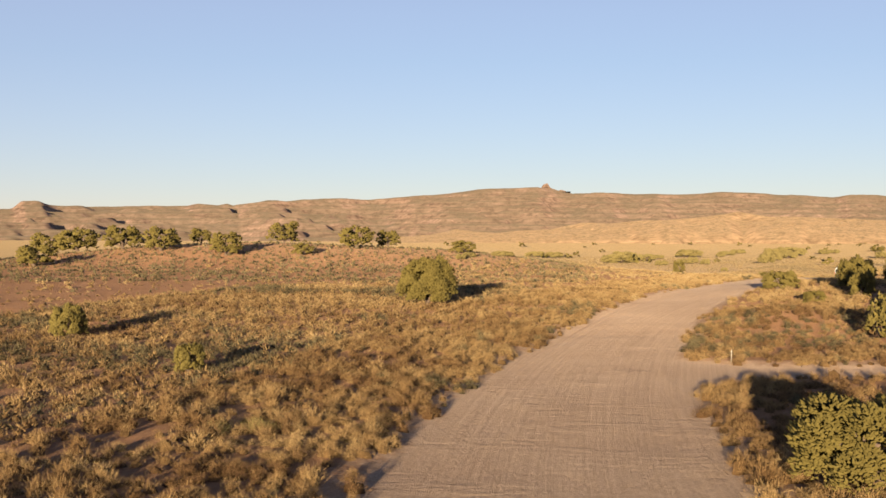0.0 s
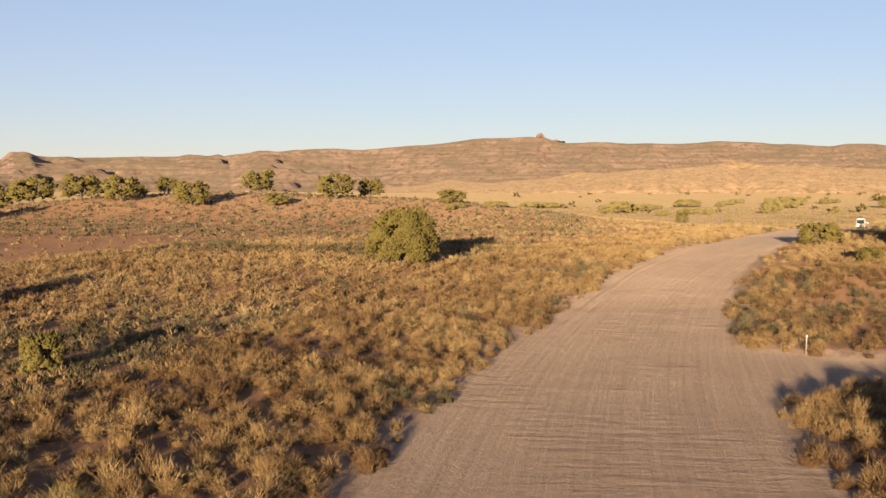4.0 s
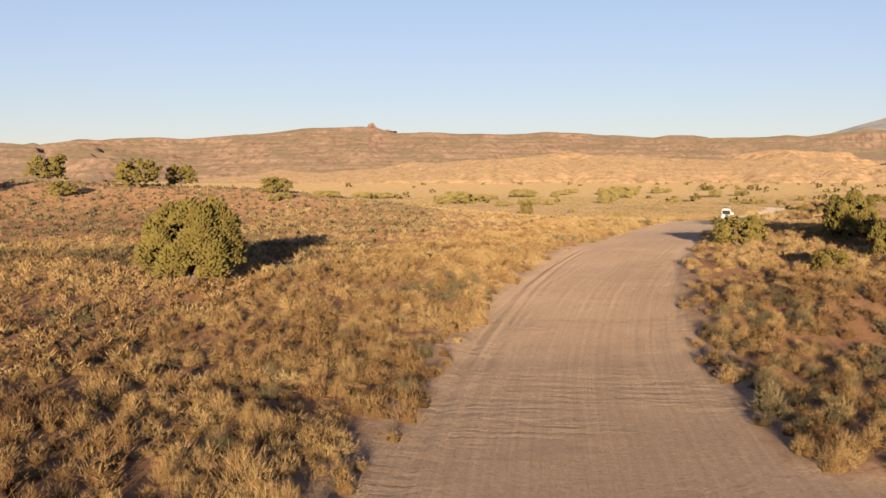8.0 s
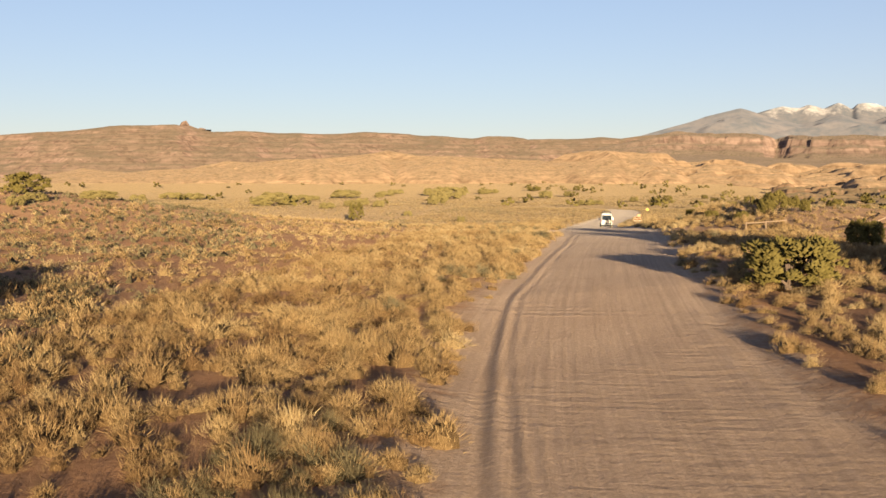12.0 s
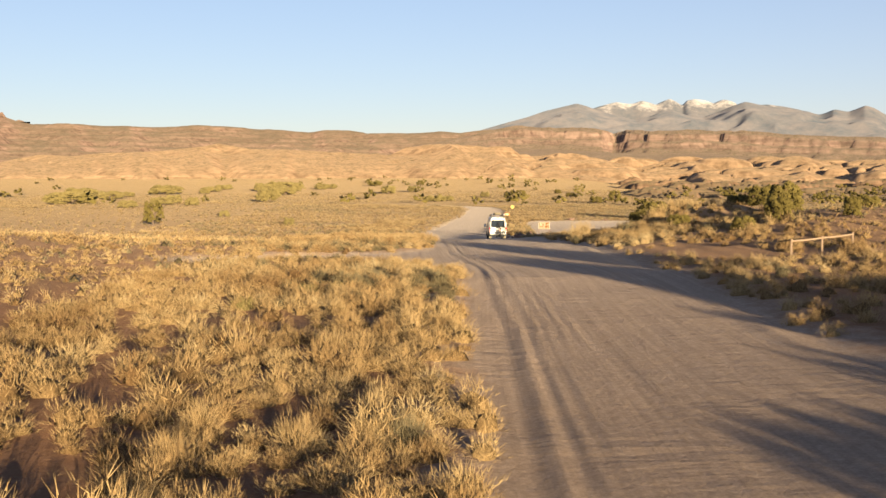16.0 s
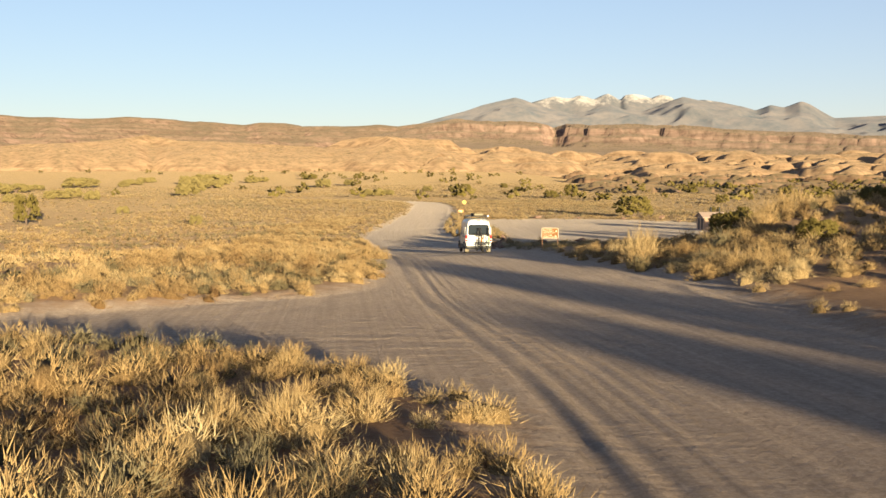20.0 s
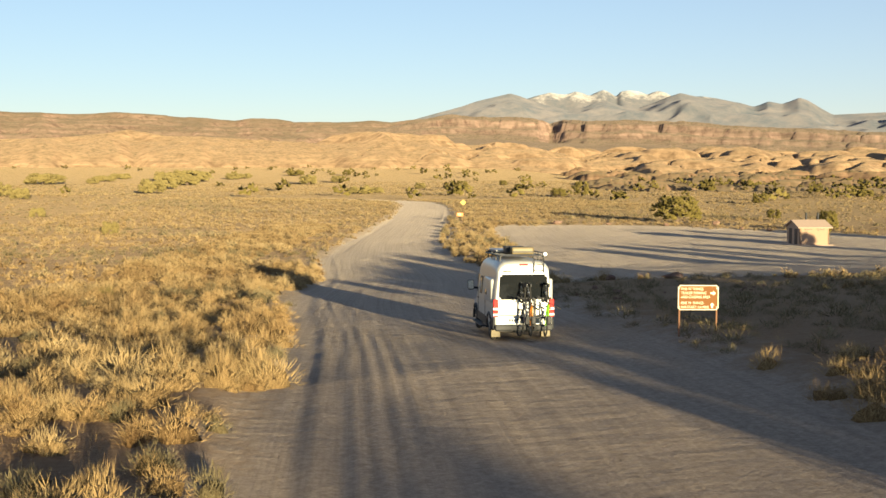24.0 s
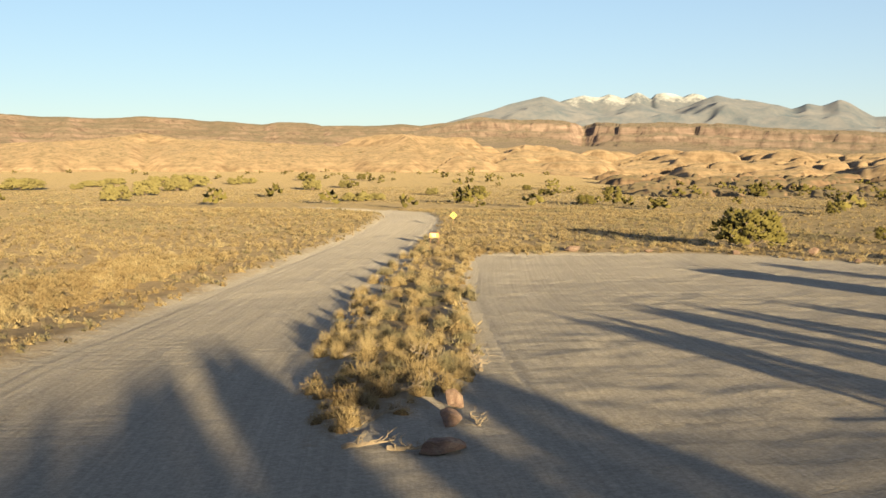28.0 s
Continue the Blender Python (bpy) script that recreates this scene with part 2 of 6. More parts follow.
def tex(nt, scale, detail=4, rough=0.6, coords=None, stretch=None, kind="ShaderNodeTexNoise"):
    t = nt.nodes.new(kind)
    t.inputs["Scale"].default_value = scale
    if kind == "ShaderNodeTexNoise":
        t.inputs["Detail"].default_value, t.inputs["Roughness"].default_value = detail, rough
    if coords is None:
        coords = nt.nodes.new("ShaderNodeNewGeometry").outputs["Position"]
    if stretch:
        mp = nt.nodes.new("ShaderNodeMapping")
        mp.inputs["Scale"].default_value = stretch
        nt.links.new(coords, mp.inputs["Vector"])
        coords = mp.outputs["Vector"]
    nt.links.new(coords, t.inputs["Vector"])
    return t.outputs["Fac"] if kind == "ShaderNodeTexNoise" else t.outputs["Distance"]


def bumped(nt, b, height, strength, distance):
    n = nt.nodes.new("ShaderNodeBump")
    n.inputs["Strength"].default_value, n.inputs["Distance"].default_value = strength, distance
    nt.links.new(height, n.inputs["Height"])
    nt.links.new(n.outputs["Normal"], b.inputs["Normal"])


def along(nt, y0, y1, most, least=0.0):
    """A slow change along the valley, from red sand to tan."""
    sep = nt.nodes.new("ShaderNodeSeparateXYZ")
    nt.links.new(nt.nodes.new("ShaderNodeNewGeometry").outputs["Position"], sep.inputs[0])
    mr = nt.nodes.new("ShaderNodeMapRange")
    lean_ = nt.nodes.new("ShaderNodeMath")
    lean_.operation = "MULTIPLY_ADD"
    nt.links.new(sep.outputs["X"], lean_.inputs[0])
    lean_.inputs[1].default_value = 0.6
    nt.links.new(sep.outputs["Y"], lean_.inputs[2])
    nt.links.new(lean_.outputs[0], mr.inputs["Value"])
    mr.inputs["From Min"].default_value, mr.inputs["From Max"].default_value, mr.inputs["To Max"].default_value = y0, y1, most
    mr.inputs["To Min"].default_value = least
    return mr.outputs["Result"]


def soil_colour(nt, fine):
    big, mid = tex(nt, 0.05), tex(nt, 0.7)
    c = ramp(nt, big, [(0.3, (0.225, 0.11, 0.057)), (0.7, (0.335, 0.182, 0.098))])
    c = mix(nt, mid, c, ramp(nt, fine, [(0.3, (0.2, 0.102, 0.057)), (0.7, (0.39, 0.235, 0.135))]))
    # tan sand, its paleness raised further to brighten the shade down the valley
    sand = ramp(nt, fine, [(0.3, (0.29, 0.195, 0.115)), (0.7, (0.44, 0.32, 0.2))])
    c = mix(nt, along(nt, 225, 360, 0.8), c, sand)
    low_scrub = mix(nt, ramp(nt, tex(nt, 0.6, 7, 0.85), [(0.42, (0, 0, 0)), (0.58, (1, 1, 1))]), (0.42, 0.295, 0.155), (0.2, 0.15, 0.074))
    return mix(nt, along(nt, 330, 620, 0.85), c, low_scrub)


def earth_material():
    """Red desert soil that passes into the pale packed dirt of the road, lot and side tracks."""
    m, nt, b = material("desert_earth", 0.95, spec=0.1)
    fine = tex(nt, 5, 8, 0.75)
    soil = soil_colour(nt, fine)
    big, gritty = tex(nt, 0.12), tex(nt, 4, 8, 0.75)
    c = ramp(nt, big, [(0.3, (0.41, 0.285, 0.2)), (0.7, (0.49, 0.355, 0.255))])
    c = mix(nt, 0.35, c, ramp(nt, gritty, [(0.3, (0.3, 0.205, 0.145)), (0.7, (0.54, 0.4, 0.295))]))
    c = mix(nt, along(nt, 170, 340, 0.85), c, ramp(nt, gritty, [(0.3, (0.36, 0.29, 0.228)), (0.7, (0.56, 0.462, 0.375))]))
    # paler, greyer dirt towards the lot; part of it stands for brighter shade
    c = mix(nt, along(nt, 330, 410, 0.85), c, ramp(nt, gritty, [(0.3, (0.36, 0.295, 0.232)), (0.7, (0.57, 0.475, 0.385))]))
    grit = tex(nt, 9, 6, 0.8)
    c = mix(nt, 0.6, c, mix(nt, 1.0, c, ramp(nt, grit, [(0.35, (0.68, 0.67, 0.66)), (0.65, (1.3, 1.3, 1.3))]), "MULTIPLY"))
    uv = nt.nodes.new("ShaderNodeUVMap").outputs["UV"]           # wheel tracks run along the road, washboard ripples across it
    streak = tex(nt, 1.0, 5, 0.7, uv, (4.2, 0.03, 1))
    c = mix(nt, 0.5, c, mix(nt, 0.8, c, ramp(nt, streak, [(0.35, (0.76, 0.74, 0.72)), (0.65, (1.25, 1.25, 1.25))]), "MULTIPLY"))
    wash = tex(nt, 1.0, 2, 0.5, uv, (0.45, 1.5, 1))
    where = ramp(nt, tex(nt, 0.09, 2, 0.5), [(0.42, (0, 0, 0)), (0.56, (1, 1, 1))])
    bare = nt.nodes.new("ShaderNodeAttribute")
    bare.attribute_name = "bare"
    ragged = nt.nodes.new("ShaderNodeMath")
    ragged.operation = "MULTIPLY_ADD"
    nt.links.new(tex(nt, 1.1, 5, 0.7), ragged.inputs[0])
    ragged.inputs[1].default_value = 0.7
    nt.links.new(bare.outputs["Fac"], ragged.inputs[2])
    fac = ramp(nt, ragged.outputs[0], [(0.5, (0, 0, 0)), (0.86, (1, 1, 1))])
    nt.links.new(mix(nt, fac, soil, c), b.inputs["Base Color"])

    def times(p, q, plus=None):
        n = nt.nodes.new("ShaderNodeMath")
        n.operation = "MULTIPLY" if plus is None else "MULTIPLY_ADD"
        for sock, v in zip(n.inputs, (p, q, plus)):
            if v is None:
                continue
            if isinstance(v, float):
                sock.default_value = v
            else:
                nt.links.new(v, sock)
        return n.outputs[0]

    lumps = tex(nt, 1.5, 6, 0.7)
    height = times(lumps, 1.3, fine)
    tracks = times(streak, 0.45, times(times(wash, 2.6), where))
    nt.links.new(height, (h := nt.nodes.new("ShaderNodeMath")).inputs[2])
    h.operation = "MULTIPLY_ADD"
    nt.links.new(tracks, h.inputs[0])
    nt.links.new(fac, h.inputs[1])
    bumped(nt, b, h.outputs[0], 1.0, 0.12)
    return m


def rock_material(name, lo, hi, slope, scale, strata, steep=(0.93, 0.985), scrub=0.5):
    """Layered sandstone: bare banded rock where it is steep, soil dotted with scrub where it lies flatter."""
    m, nt, b = material(name, 0.95, spec=0.1)
    geo = nt.nodes.new("ShaderNodeNewGeometry")
    bands = tex(nt, 1.0, 5, 0.7, geo.outputs["Position"], (scale * 0.3, scale * 0.3, strata))
    broken = tex(nt, 1.0, 4, 0.6, geo.outputs["Position"], (scale * 2, scale * 2, scale * 12))
    c = ramp(nt, bands, [(0.32, lo), (0.68, hi)])
    joints = tex(nt, 1.0, 4, 0.65, geo.outputs["Position"], (0.07, 0.07, 0.006))
    c = mix(nt, 0.8, c, mix(nt, 1.0, c, ramp(nt, joints, [(0.36, (0.5, 0.48, 0.47)), (0.55, (1.12, 1.12, 1.12))]), "MULTIPLY"))
    sep = nt.nodes.new("ShaderNodeSeparateXYZ")
    nt.links.new(geo.outputs["Normal"], sep.inputs[0])
    flat = ramp(nt, sep.outputs["Z"], [(steep[0], (0, 0, 0)), (steep[1], (0.85, 0.85, 0.85))])
    dots = ramp(nt, tex(nt, 0.22, 3, 0.6), [(0.5, (0, 0, 0)), (0.62, (scrub, scrub, scrub))])
    ground_ = mix(nt, dots, slope, (0.085, 0.075, 0.042))
    c = mix(nt, flat, c, ground_)
    c = mix(nt, 0.3, c, mix(nt, 1.0, c, ramp(nt, broken, [(0.35, (0.6, 0.6, 0.6)), (0.65, (1.3, 1.3, 1.3))]), "MULTIPLY"))
    nt.links.new(c, b.inputs["Base Color"])
    return m


def plant_material(name, stops, rough=0.85, scale=0.3, pale=0.0, body=False, see_through=0.1):
    """Sprigs that differ a little from one another, and more from bush to bush and from patch to patch."""
    m, nt, b = material(name, rough, spec=0.15)
    rnd = nt.nodes.new("ShaderNodeNewGeometry").outputs["Random Per Island"]
    tone = nt.nodes.new("ShaderNodeAttribute")
    tone.attribute_name = "tone"
    single = nt.nodes.new("ShaderNodeObjectInfo").outputs["Random"]

    def add(p, k, q):
        n = nt.nodes.new("ShaderNodeMath")
        n.operation = "MULTIPLY_ADD"
        nt.links.new(p, n.inputs[0])
        n.inputs[1].default_value = k
        if isinstance(q, float):
            n.inputs[2].default_value = q
        else:
            nt.links.new(q, n.inputs[2])
        return n.outputs[0]

    f = add(rnd, 0.05 if body else 0.24, add(tone.outputs["Fac"], 0.72, add(tex(nt, scale, 3), 0.5, add(single, 0.12, -0.3))))
    if pale:
        h = nt.nodes.new("ShaderNodeMath")
        nt.links.new(f, h.inputs[0])
        nt.links.new(along(nt, 95, 235, pale, -0.23), h.inputs[1])
        f = h.outputs[0]
    c = ramp(nt, f, stops)
    if pale:          # greyer straw down the valley
        c = mix(nt, along(nt, 330, 560, 0.5), c, mix(nt, f, (0.17, 0.125, 0.068), (0.43, 0.33, 0.19)))
    if body:          # the packed mass of twigs inside: pale stems, shade between them painted dark
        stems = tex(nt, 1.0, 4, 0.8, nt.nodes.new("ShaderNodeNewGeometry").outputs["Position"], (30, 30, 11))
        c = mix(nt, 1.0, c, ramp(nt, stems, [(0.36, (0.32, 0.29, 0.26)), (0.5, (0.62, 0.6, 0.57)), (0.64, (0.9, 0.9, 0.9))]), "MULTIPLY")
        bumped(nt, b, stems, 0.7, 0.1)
    else:             # thin dry leaves and stems let some light through
        thin = nt.nodes.new("ShaderNodeBsdfTranslucent")
        nt.links.new(c, thin.inputs["Color"])
        both = nt.nodes.new("ShaderNodeMixShader")
        both.inputs[0].default_value = see_through
        nt.links.new(b.outputs[0], both.inputs[1])
        nt.links.new(thin.outputs[0], both.inputs[2])
        nt.links.new(both.outputs[0], nt.nodes["Material Output"].inputs["Surface"])
    nt.links.new(c, b.inputs["Base Color"])
    return m


def boulder_material():
    """Weathered sandstone: blotched, with darker crust in the hollows and a gritty face."""
    m, nt, b = material("weathered_boulder", 0.95, spec=0.1)
    at_ = nt.nodes.new("ShaderNodeTexCoord").outputs["Object"]
    blotch, grain, crust = tex(nt, 2.2, 5, 0.65, at_), tex(nt, 26, 6, 0.75, at_), tex(nt, 6, 6, 0.75, at_)
    c = ramp(nt, blotch, [(0.3, (0.17, 0.1, 0.075)), (0.52, (0.27, 0.17, 0.125)), (0.72, (0.36, 0.265, 0.205))])
    c = mix(nt, ramp(nt, crust, [(0.5, (0, 0, 0)), (0.66, (0.75, 0.75, 0.75))]), c, (0.1, 0.068, 0.052))
    c = mix(nt, 0.55, c, mix(nt, 1.0, c, ramp(nt, grain, [(0.35, (0.55, 0.55, 0.55)), (0.65, (1.3, 1.3, 1.3))]), "MULTIPLY"))
    nt.links.new(c, b.inputs["Base Color"])
    bumped(nt, b, mix(nt, 0.5, crust, grain), 0.9, 0.06)
    return m


def plain(name, colour, rough=0.6, metal=0.0, spec=0.4, vary=0.12, scale=6.0):
    m, nt, b = material(name, rough, metal, spec)
    n = tex(nt, scale, 5, 0.65, nt.nodes.new("ShaderNodeTexCoord").outputs["Object"])
    c = ramp(nt, n, [(0.25, tuple(v * (1 - vary) for v in colour)), (0.75, tuple(min(1, v * (1 + vary)) for v in colour))])
    nt.links.new(c, b.inputs["Base Color"])
    return m


EARTH = earth_material()
REDROCK = boulder_material()
MESA = rock_material("mesa_sandstone", (0.12, 0.08, 0.06), (0.29, 0.195, 0.15), (0.14, 0.108, 0.075), 0.02, 0.12, (0.89, 0.987), 0.7)
CLIFF = rock_material("cliff_sandstone", (0.13, 0.087, 0.072), (0.3, 0.205, 0.16), (0.15, 0.115, 0.088), 0.02, 0.1, (0.72, 0.93), 0.85)
SLICK = rock_material("pale_slickrock", (0.225, 0.148, 0.09), (0.33, 0.224, 0.137), (0.265, 0.182, 0.11), 0.03, 0.3, (0.9, 0.99), 0.8)
SLICK_RED = rock_material("red_slickrock", (0.14, 0.085, 0.053), (0.265, 0.172, 0.108), (0.15, 0.112, 0.066), 0.03, 0.3, (0.86, 0.98), 0.8)
STRAW_STOPS = [(0.0, (0.15, 0.085, 0.04)), (0.22, (0.26, 0.16, 0.072)), (0.5, (0.41, 0.28, 0.132)), (0.75, (0.49, 0.36, 0.185)), (1.0, (0.56, 0.45, 0.265))]
SAGE_STOPS = [(0.0, (0.088, 0.067, 0.036)), (0.5, (0.195, 0.157, 0.085)), (1.0, (0.35, 0.295, 0.18))]
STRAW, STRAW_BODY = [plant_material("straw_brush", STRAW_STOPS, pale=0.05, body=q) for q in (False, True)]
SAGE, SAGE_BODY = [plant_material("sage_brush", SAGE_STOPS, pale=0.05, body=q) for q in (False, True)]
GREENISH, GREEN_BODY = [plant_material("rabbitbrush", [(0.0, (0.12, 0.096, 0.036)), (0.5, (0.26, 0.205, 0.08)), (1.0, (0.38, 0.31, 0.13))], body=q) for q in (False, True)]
JUNIPER = plant_material("juniper_leaf", [(0.0, (0.062, 0.049, 0.014)), (0.5, (0.165, 0.13, 0.038)), (1.0, (0.285, 0.225, 0.075))], see_through=0.15)


BARK = plain("juniper_bark", (0.17, 0.12, 0.09), 0.95)

# ---------------------------------------------------------------- ground, road and lot
def axis_steps(lo, a0, a1, hi, fine, grow=1.13):
    mid = list(np.arange(a0, a1, fine))
    up, v, s = [], a1, fine
    while v < hi:
        up.append(v)
        s *= grow
        v += s
    up.append(hi)
    dn, v, s = [], a0, fine
    while v > lo:
        s *= grow
        v -= s
        dn.append(max(v, lo))
    return np.array(dn[::-1] + mid + up)


def dirt_sheet(name, verts, faces, label, category, uvs=None):
    """A piece of ground in the one earth material, with the border of bare dirt stored on its points."""
    ob = mesh_object(name, verts, faces, EARTH, smooth=True)
    b_ = bareness(verts[:, 0], verts[:, 1], bare_dist(verts[:, 0], verts[:, 1]))
    ob.data.attributes.new("bare", "FLOAT", "POINT").data.foreach_set("value", b_.astype(np.float32))
    if uvs is not None:
        uv = ob.data.uv_layers.new(name="UVMap")
        uv.data.foreach_set("uv", uvs[faces.ravel()].astype(np.float32).ravel())
    return tagged(ob, label, category, kind="structure")


def used_only(verts, faces, *more):
    """Drops the points that no face uses."""
    keep_, at_ = np.unique(faces.ravel(), return_inverse=True)
    return (verts[keep_], at_.reshape(faces.shape), *(m_[keep_] for m_ in more))


def lot_lumps(x, y):
    """The uneven dirt of the parking lot."""
    d_ = poly_dist(x, y, LOT)
    h_ = 0.05 * fbm(x / 4, y / 4, 51, 3) + 0.06 * fbm(x / 1.6, y / 1.6, 53, 3) * (0.5 + smooth01(fbm(x / 14, y / 14, 54, 2), -0.2, 0.5))
    return h_ * (1 - smooth01(d_, -2, 0.5))


gx = axis_steps(-5000, -40, 215, 5000, 1.4)
gy = axis_steps(-5000, 20, 430, 5000, 1.4)
X, Y = np.meshgrid(gx, gy, indexing="ij")
g_lat, g_way, g_near = road_coords(X, Y)
reach_l, reach_r = strip_reach(g_way)
inside = np.where(g_near > 0, -10, np.minimum(g_lat + reach_l, reach_r - g_lat))
under = np.maximum(smooth01(inside, 1.3, 3.2), smooth01(-poly_dist(X, Y, LOT).ravel(), 1.0, 3.0))
ground_h = ground_z(X, Y).ravel() - 0.6 * under
dirt_sheet("ground", np.stack([X.ravel(), Y.ravel(), ground_h], -1), grid_faces(len(gx), len(gy)), "red sandy desert ground between dry brush", "ground")

# the road with its shoulders: rows along the line, columns across it, finest at the wheel-cut edge
near_rows = np.where(CENTRE[:, 1] < 385)[0]
LINE_K = np.r_[near_rows, np.arange(near_rows[-1] + 3, np.where(CENTRE[:, 1] < 560)[0][-1], 4)]
LINE, SIDE = CENTRE[LINE_K], ACROSS[LINE_K]
S = LINE_K * 0.5
lat = np.r_[np.arange(-STRIP_L, -9, 0.5), np.arange(-9, -1.5, 0.11), np.arange(-1.5, 7.5, 0.22), np.arange(7.5, STRIP_R + 0.1, 0.5)]
off = lat[None, :] * (strip_reach(LINE[:, 1])[0] / STRIP_L)[:, None]
RX = LINE[:, 0, None] + SIDE[:, 0, None] * off
RY = LINE[:, 1, None] + SIDE[:, 1, None] * off
rd_l, rd_r = np.interp(LINE[:, 1], EDGE_Y, EDGE_L)[:, None], np.interp(LINE[:, 1], EDGE_Y, EDGE_R)[:, None]
on_road = np.maximum(off - rd_r, -off - rd_l)
SS = S[:, None] + 0 * off
RZ = ground_z(RX, RY)
worn = 1 - smooth01(on_road, -0.4, 1.2)
RZ = RZ + worn * (0.022 * fbm(RX / 4, RY / 4, 21, 2) + 0.02 * fbm(off * 2.2, SS / 9, 5, 3))
RZ = RZ + 0.014 * (1 - smooth01(np.abs(on_road + 0.4), 0.2, 1.1)) * fbm(RX / 1.5, RY / 1.5, 22, 2)          # clods along both edges
LOTD = np.minimum(poly_dist(RX, RY, LOT), poly_dist(RX, RY, SPUR) + 1.5)
clear = smooth01(LOTD, 0.5, 5)
from_l, from_r = off + rd_l, rd_r - off                                          # distance in from each edge
RZ = RZ + clear * 0.065 * np.exp(-((from_r - 0.2 + 0.35 * fbm(SS / 8, 0 * off, 31)) / 0.3) ** 2) * (0.7 + 0.5 * fbm(SS / 5, off / 3, 33))
cut_in = smooth01(LINE[:, 1], 60, 105)[:, None] * (1 - 0.3 * smooth01(LINE[:, 1], 262, 300)[:, None])
for k, (at_, w_, a_) in enumerate(((-0.7, 0.25, 0.05), (-0.05, 0.2, -0.15), (0.4, 0.16, 0.11), (0.8, 0.13, -0.05), (1.1, 0.12, 0.06), (1.45, 0.11, 0.04), (1.75, 0.1, 0.03),
                                   (2.2, 0.1, 0.03), (2.65, 0.1, 0.014), (3.2, 0.12, 0.014), (3.8, 0.14, -0.01), (5.2, 0.25, -0.012), (7.0, 0.25, -0.012), (8.3, 0.18, 0.03), (8.7, 0.16, -0.025))):
    wander = at_ + (0.14 + 0.05 * at_) * fbm(SS / (17 + 3 * k), 0 * off + 7.3 * k, 40 + k, 3)
    RZ = RZ + worn * cut_in * (0.55 - 0.32 * smooth01(LINE[:, 1], 140, 175)[:, None]) * a_ * np.exp(-((from_l - wander) / w_) ** 2) * (0.9 + 0.5 * fbm(SS / 13, 0 * off + k, 48 + k, 3))
comb = smooth01(from_l, 0.1, 0.5) * (1 - smooth01(from_l, 2.2, 3.4)) * smooth01(fbm(SS / 14, from_l / 2.5, 35, 2), -0.3, 0.2)          # fine tyre lines inside the left edge
RZ = RZ + worn * cut_in * 0.011 * comb * np.sin(2 * np.pi * (from_l + 0.3 * fbm(SS / 20, 0 * off, 36, 2)) / 0.46)
on_spur = (1 - smooth01(poly_dist(RX, RY, SPUR), -2, 1.5)) * smooth01(LINE[:, 1], 222, 232)[:, None] * (1 - smooth01(LINE[:, 1], 258, 268)[:, None])
for k in range(9):                                                               # wheel tracks that curve out of the side track
    cx_, cy_ = (61.5, 229.5) if k < 5 else (60, 262)
    r_ = np.hypot(RX - cx_, RY - cy_) - (9.5 + 1.7 * (k % 5)) - 0.5 * fbm(RX / 5, RY / 5, 60 + k, 2)
    RZ = RZ + on_spur * (0.02 * np.exp(-((r_ / 0.25) ** 2)) - 0.018 * np.exp(-(((r_ - 0.5) / 0.25) ** 2))) * smooth01(fbm(RX / 4, RY / 4, 70 + k, 2), -0.25, 0.35)
RZ = RZ + on_spur * 0.008 * fbm(RX / 1.8, RY / 1.8, 76, 2) + lot_lumps(RX, RY)
reach = np.stack(strip_reach(LINE[:, 1]), -1)
rim = np.minimum(off + reach[:, :1], (reach[:, 1:] - off) * 1.0)
RZ = RZ - 0.35 * (1 - smooth01(rim, 0.0, 0.7))
verts = np.stack([RX.ravel(), RY.ravel(), RZ.ravel()], -1)
faces = grid_faces(len(LINE), len(lat))
uvs = np.stack([off.ravel(), SS.ravel()], -1)
mid_ = verts[faces].mean(1)
spur_f = (poly_dist(mid_[:, 0], mid_[:, 1], SPUR) < 0.5) & (on_road.ravel()[faces].mean(1) > 0.2)
road_f = (on_road.ravel()[faces].mean(1) < 0.5) & ~spur_f
for name, pick, label, category in (("road", road_f, "wide graded dirt road with wheel ruts and soft edges", "road"),
                                    ("side_track_1", spur_f, "bare sandy side track with curving wheel marks", "side track"),
                                    ("road_shoulder", ~road_f & ~spur_f, "sandy road shoulder that passes into the brush", "shoulder")):
    v_, f_, u_ = used_only(verts, faces[pick], uvs)
    dirt_sheet(name, v_, f_, label, category, u_)

lx, ly = np.arange(100, 212, 0.45), np.arange(296, 416, 0.45)
LX, LY = np.meshgrid(lx, ly, indexing="ij")
ld = poly_dist(LX, LY, LOT)
l_lat, l_way, _ = road_coords(LX, LY)
l_in = np.minimum(l_lat + strip_reach(l_way)[0], strip_reach(l_way)[1] - l_lat).reshape(LX.shape)
LZ = ground_z(LX, LY) + lot_lumps(LX, LY) + 0.006 - 0.4 * smooth01(ld, 1.2, 2.6) - 0.35 * smooth01(l_in, 0.9, 2.4)
lf = grid_faces(len(lx), len(ly))
keep = (ld.ravel()[lf].min(1) < 2.6) & (l_in.ravel()[lf].min(1) < 3.0)
v_, f_, u_ = used_only(np.stack([LX.ravel(), LY.ravel(), LZ.ravel()], -1), lf[keep], np.stack([l_lat.ravel(), l_way.ravel()], -1))
dirt_sheet("parking_lot", v_, f_, "broad bare dirt parking lot beside the road", "parking lot", u_)

# ---------------------------------------------------------------- far land
OX, OY = 60.0, 180.0


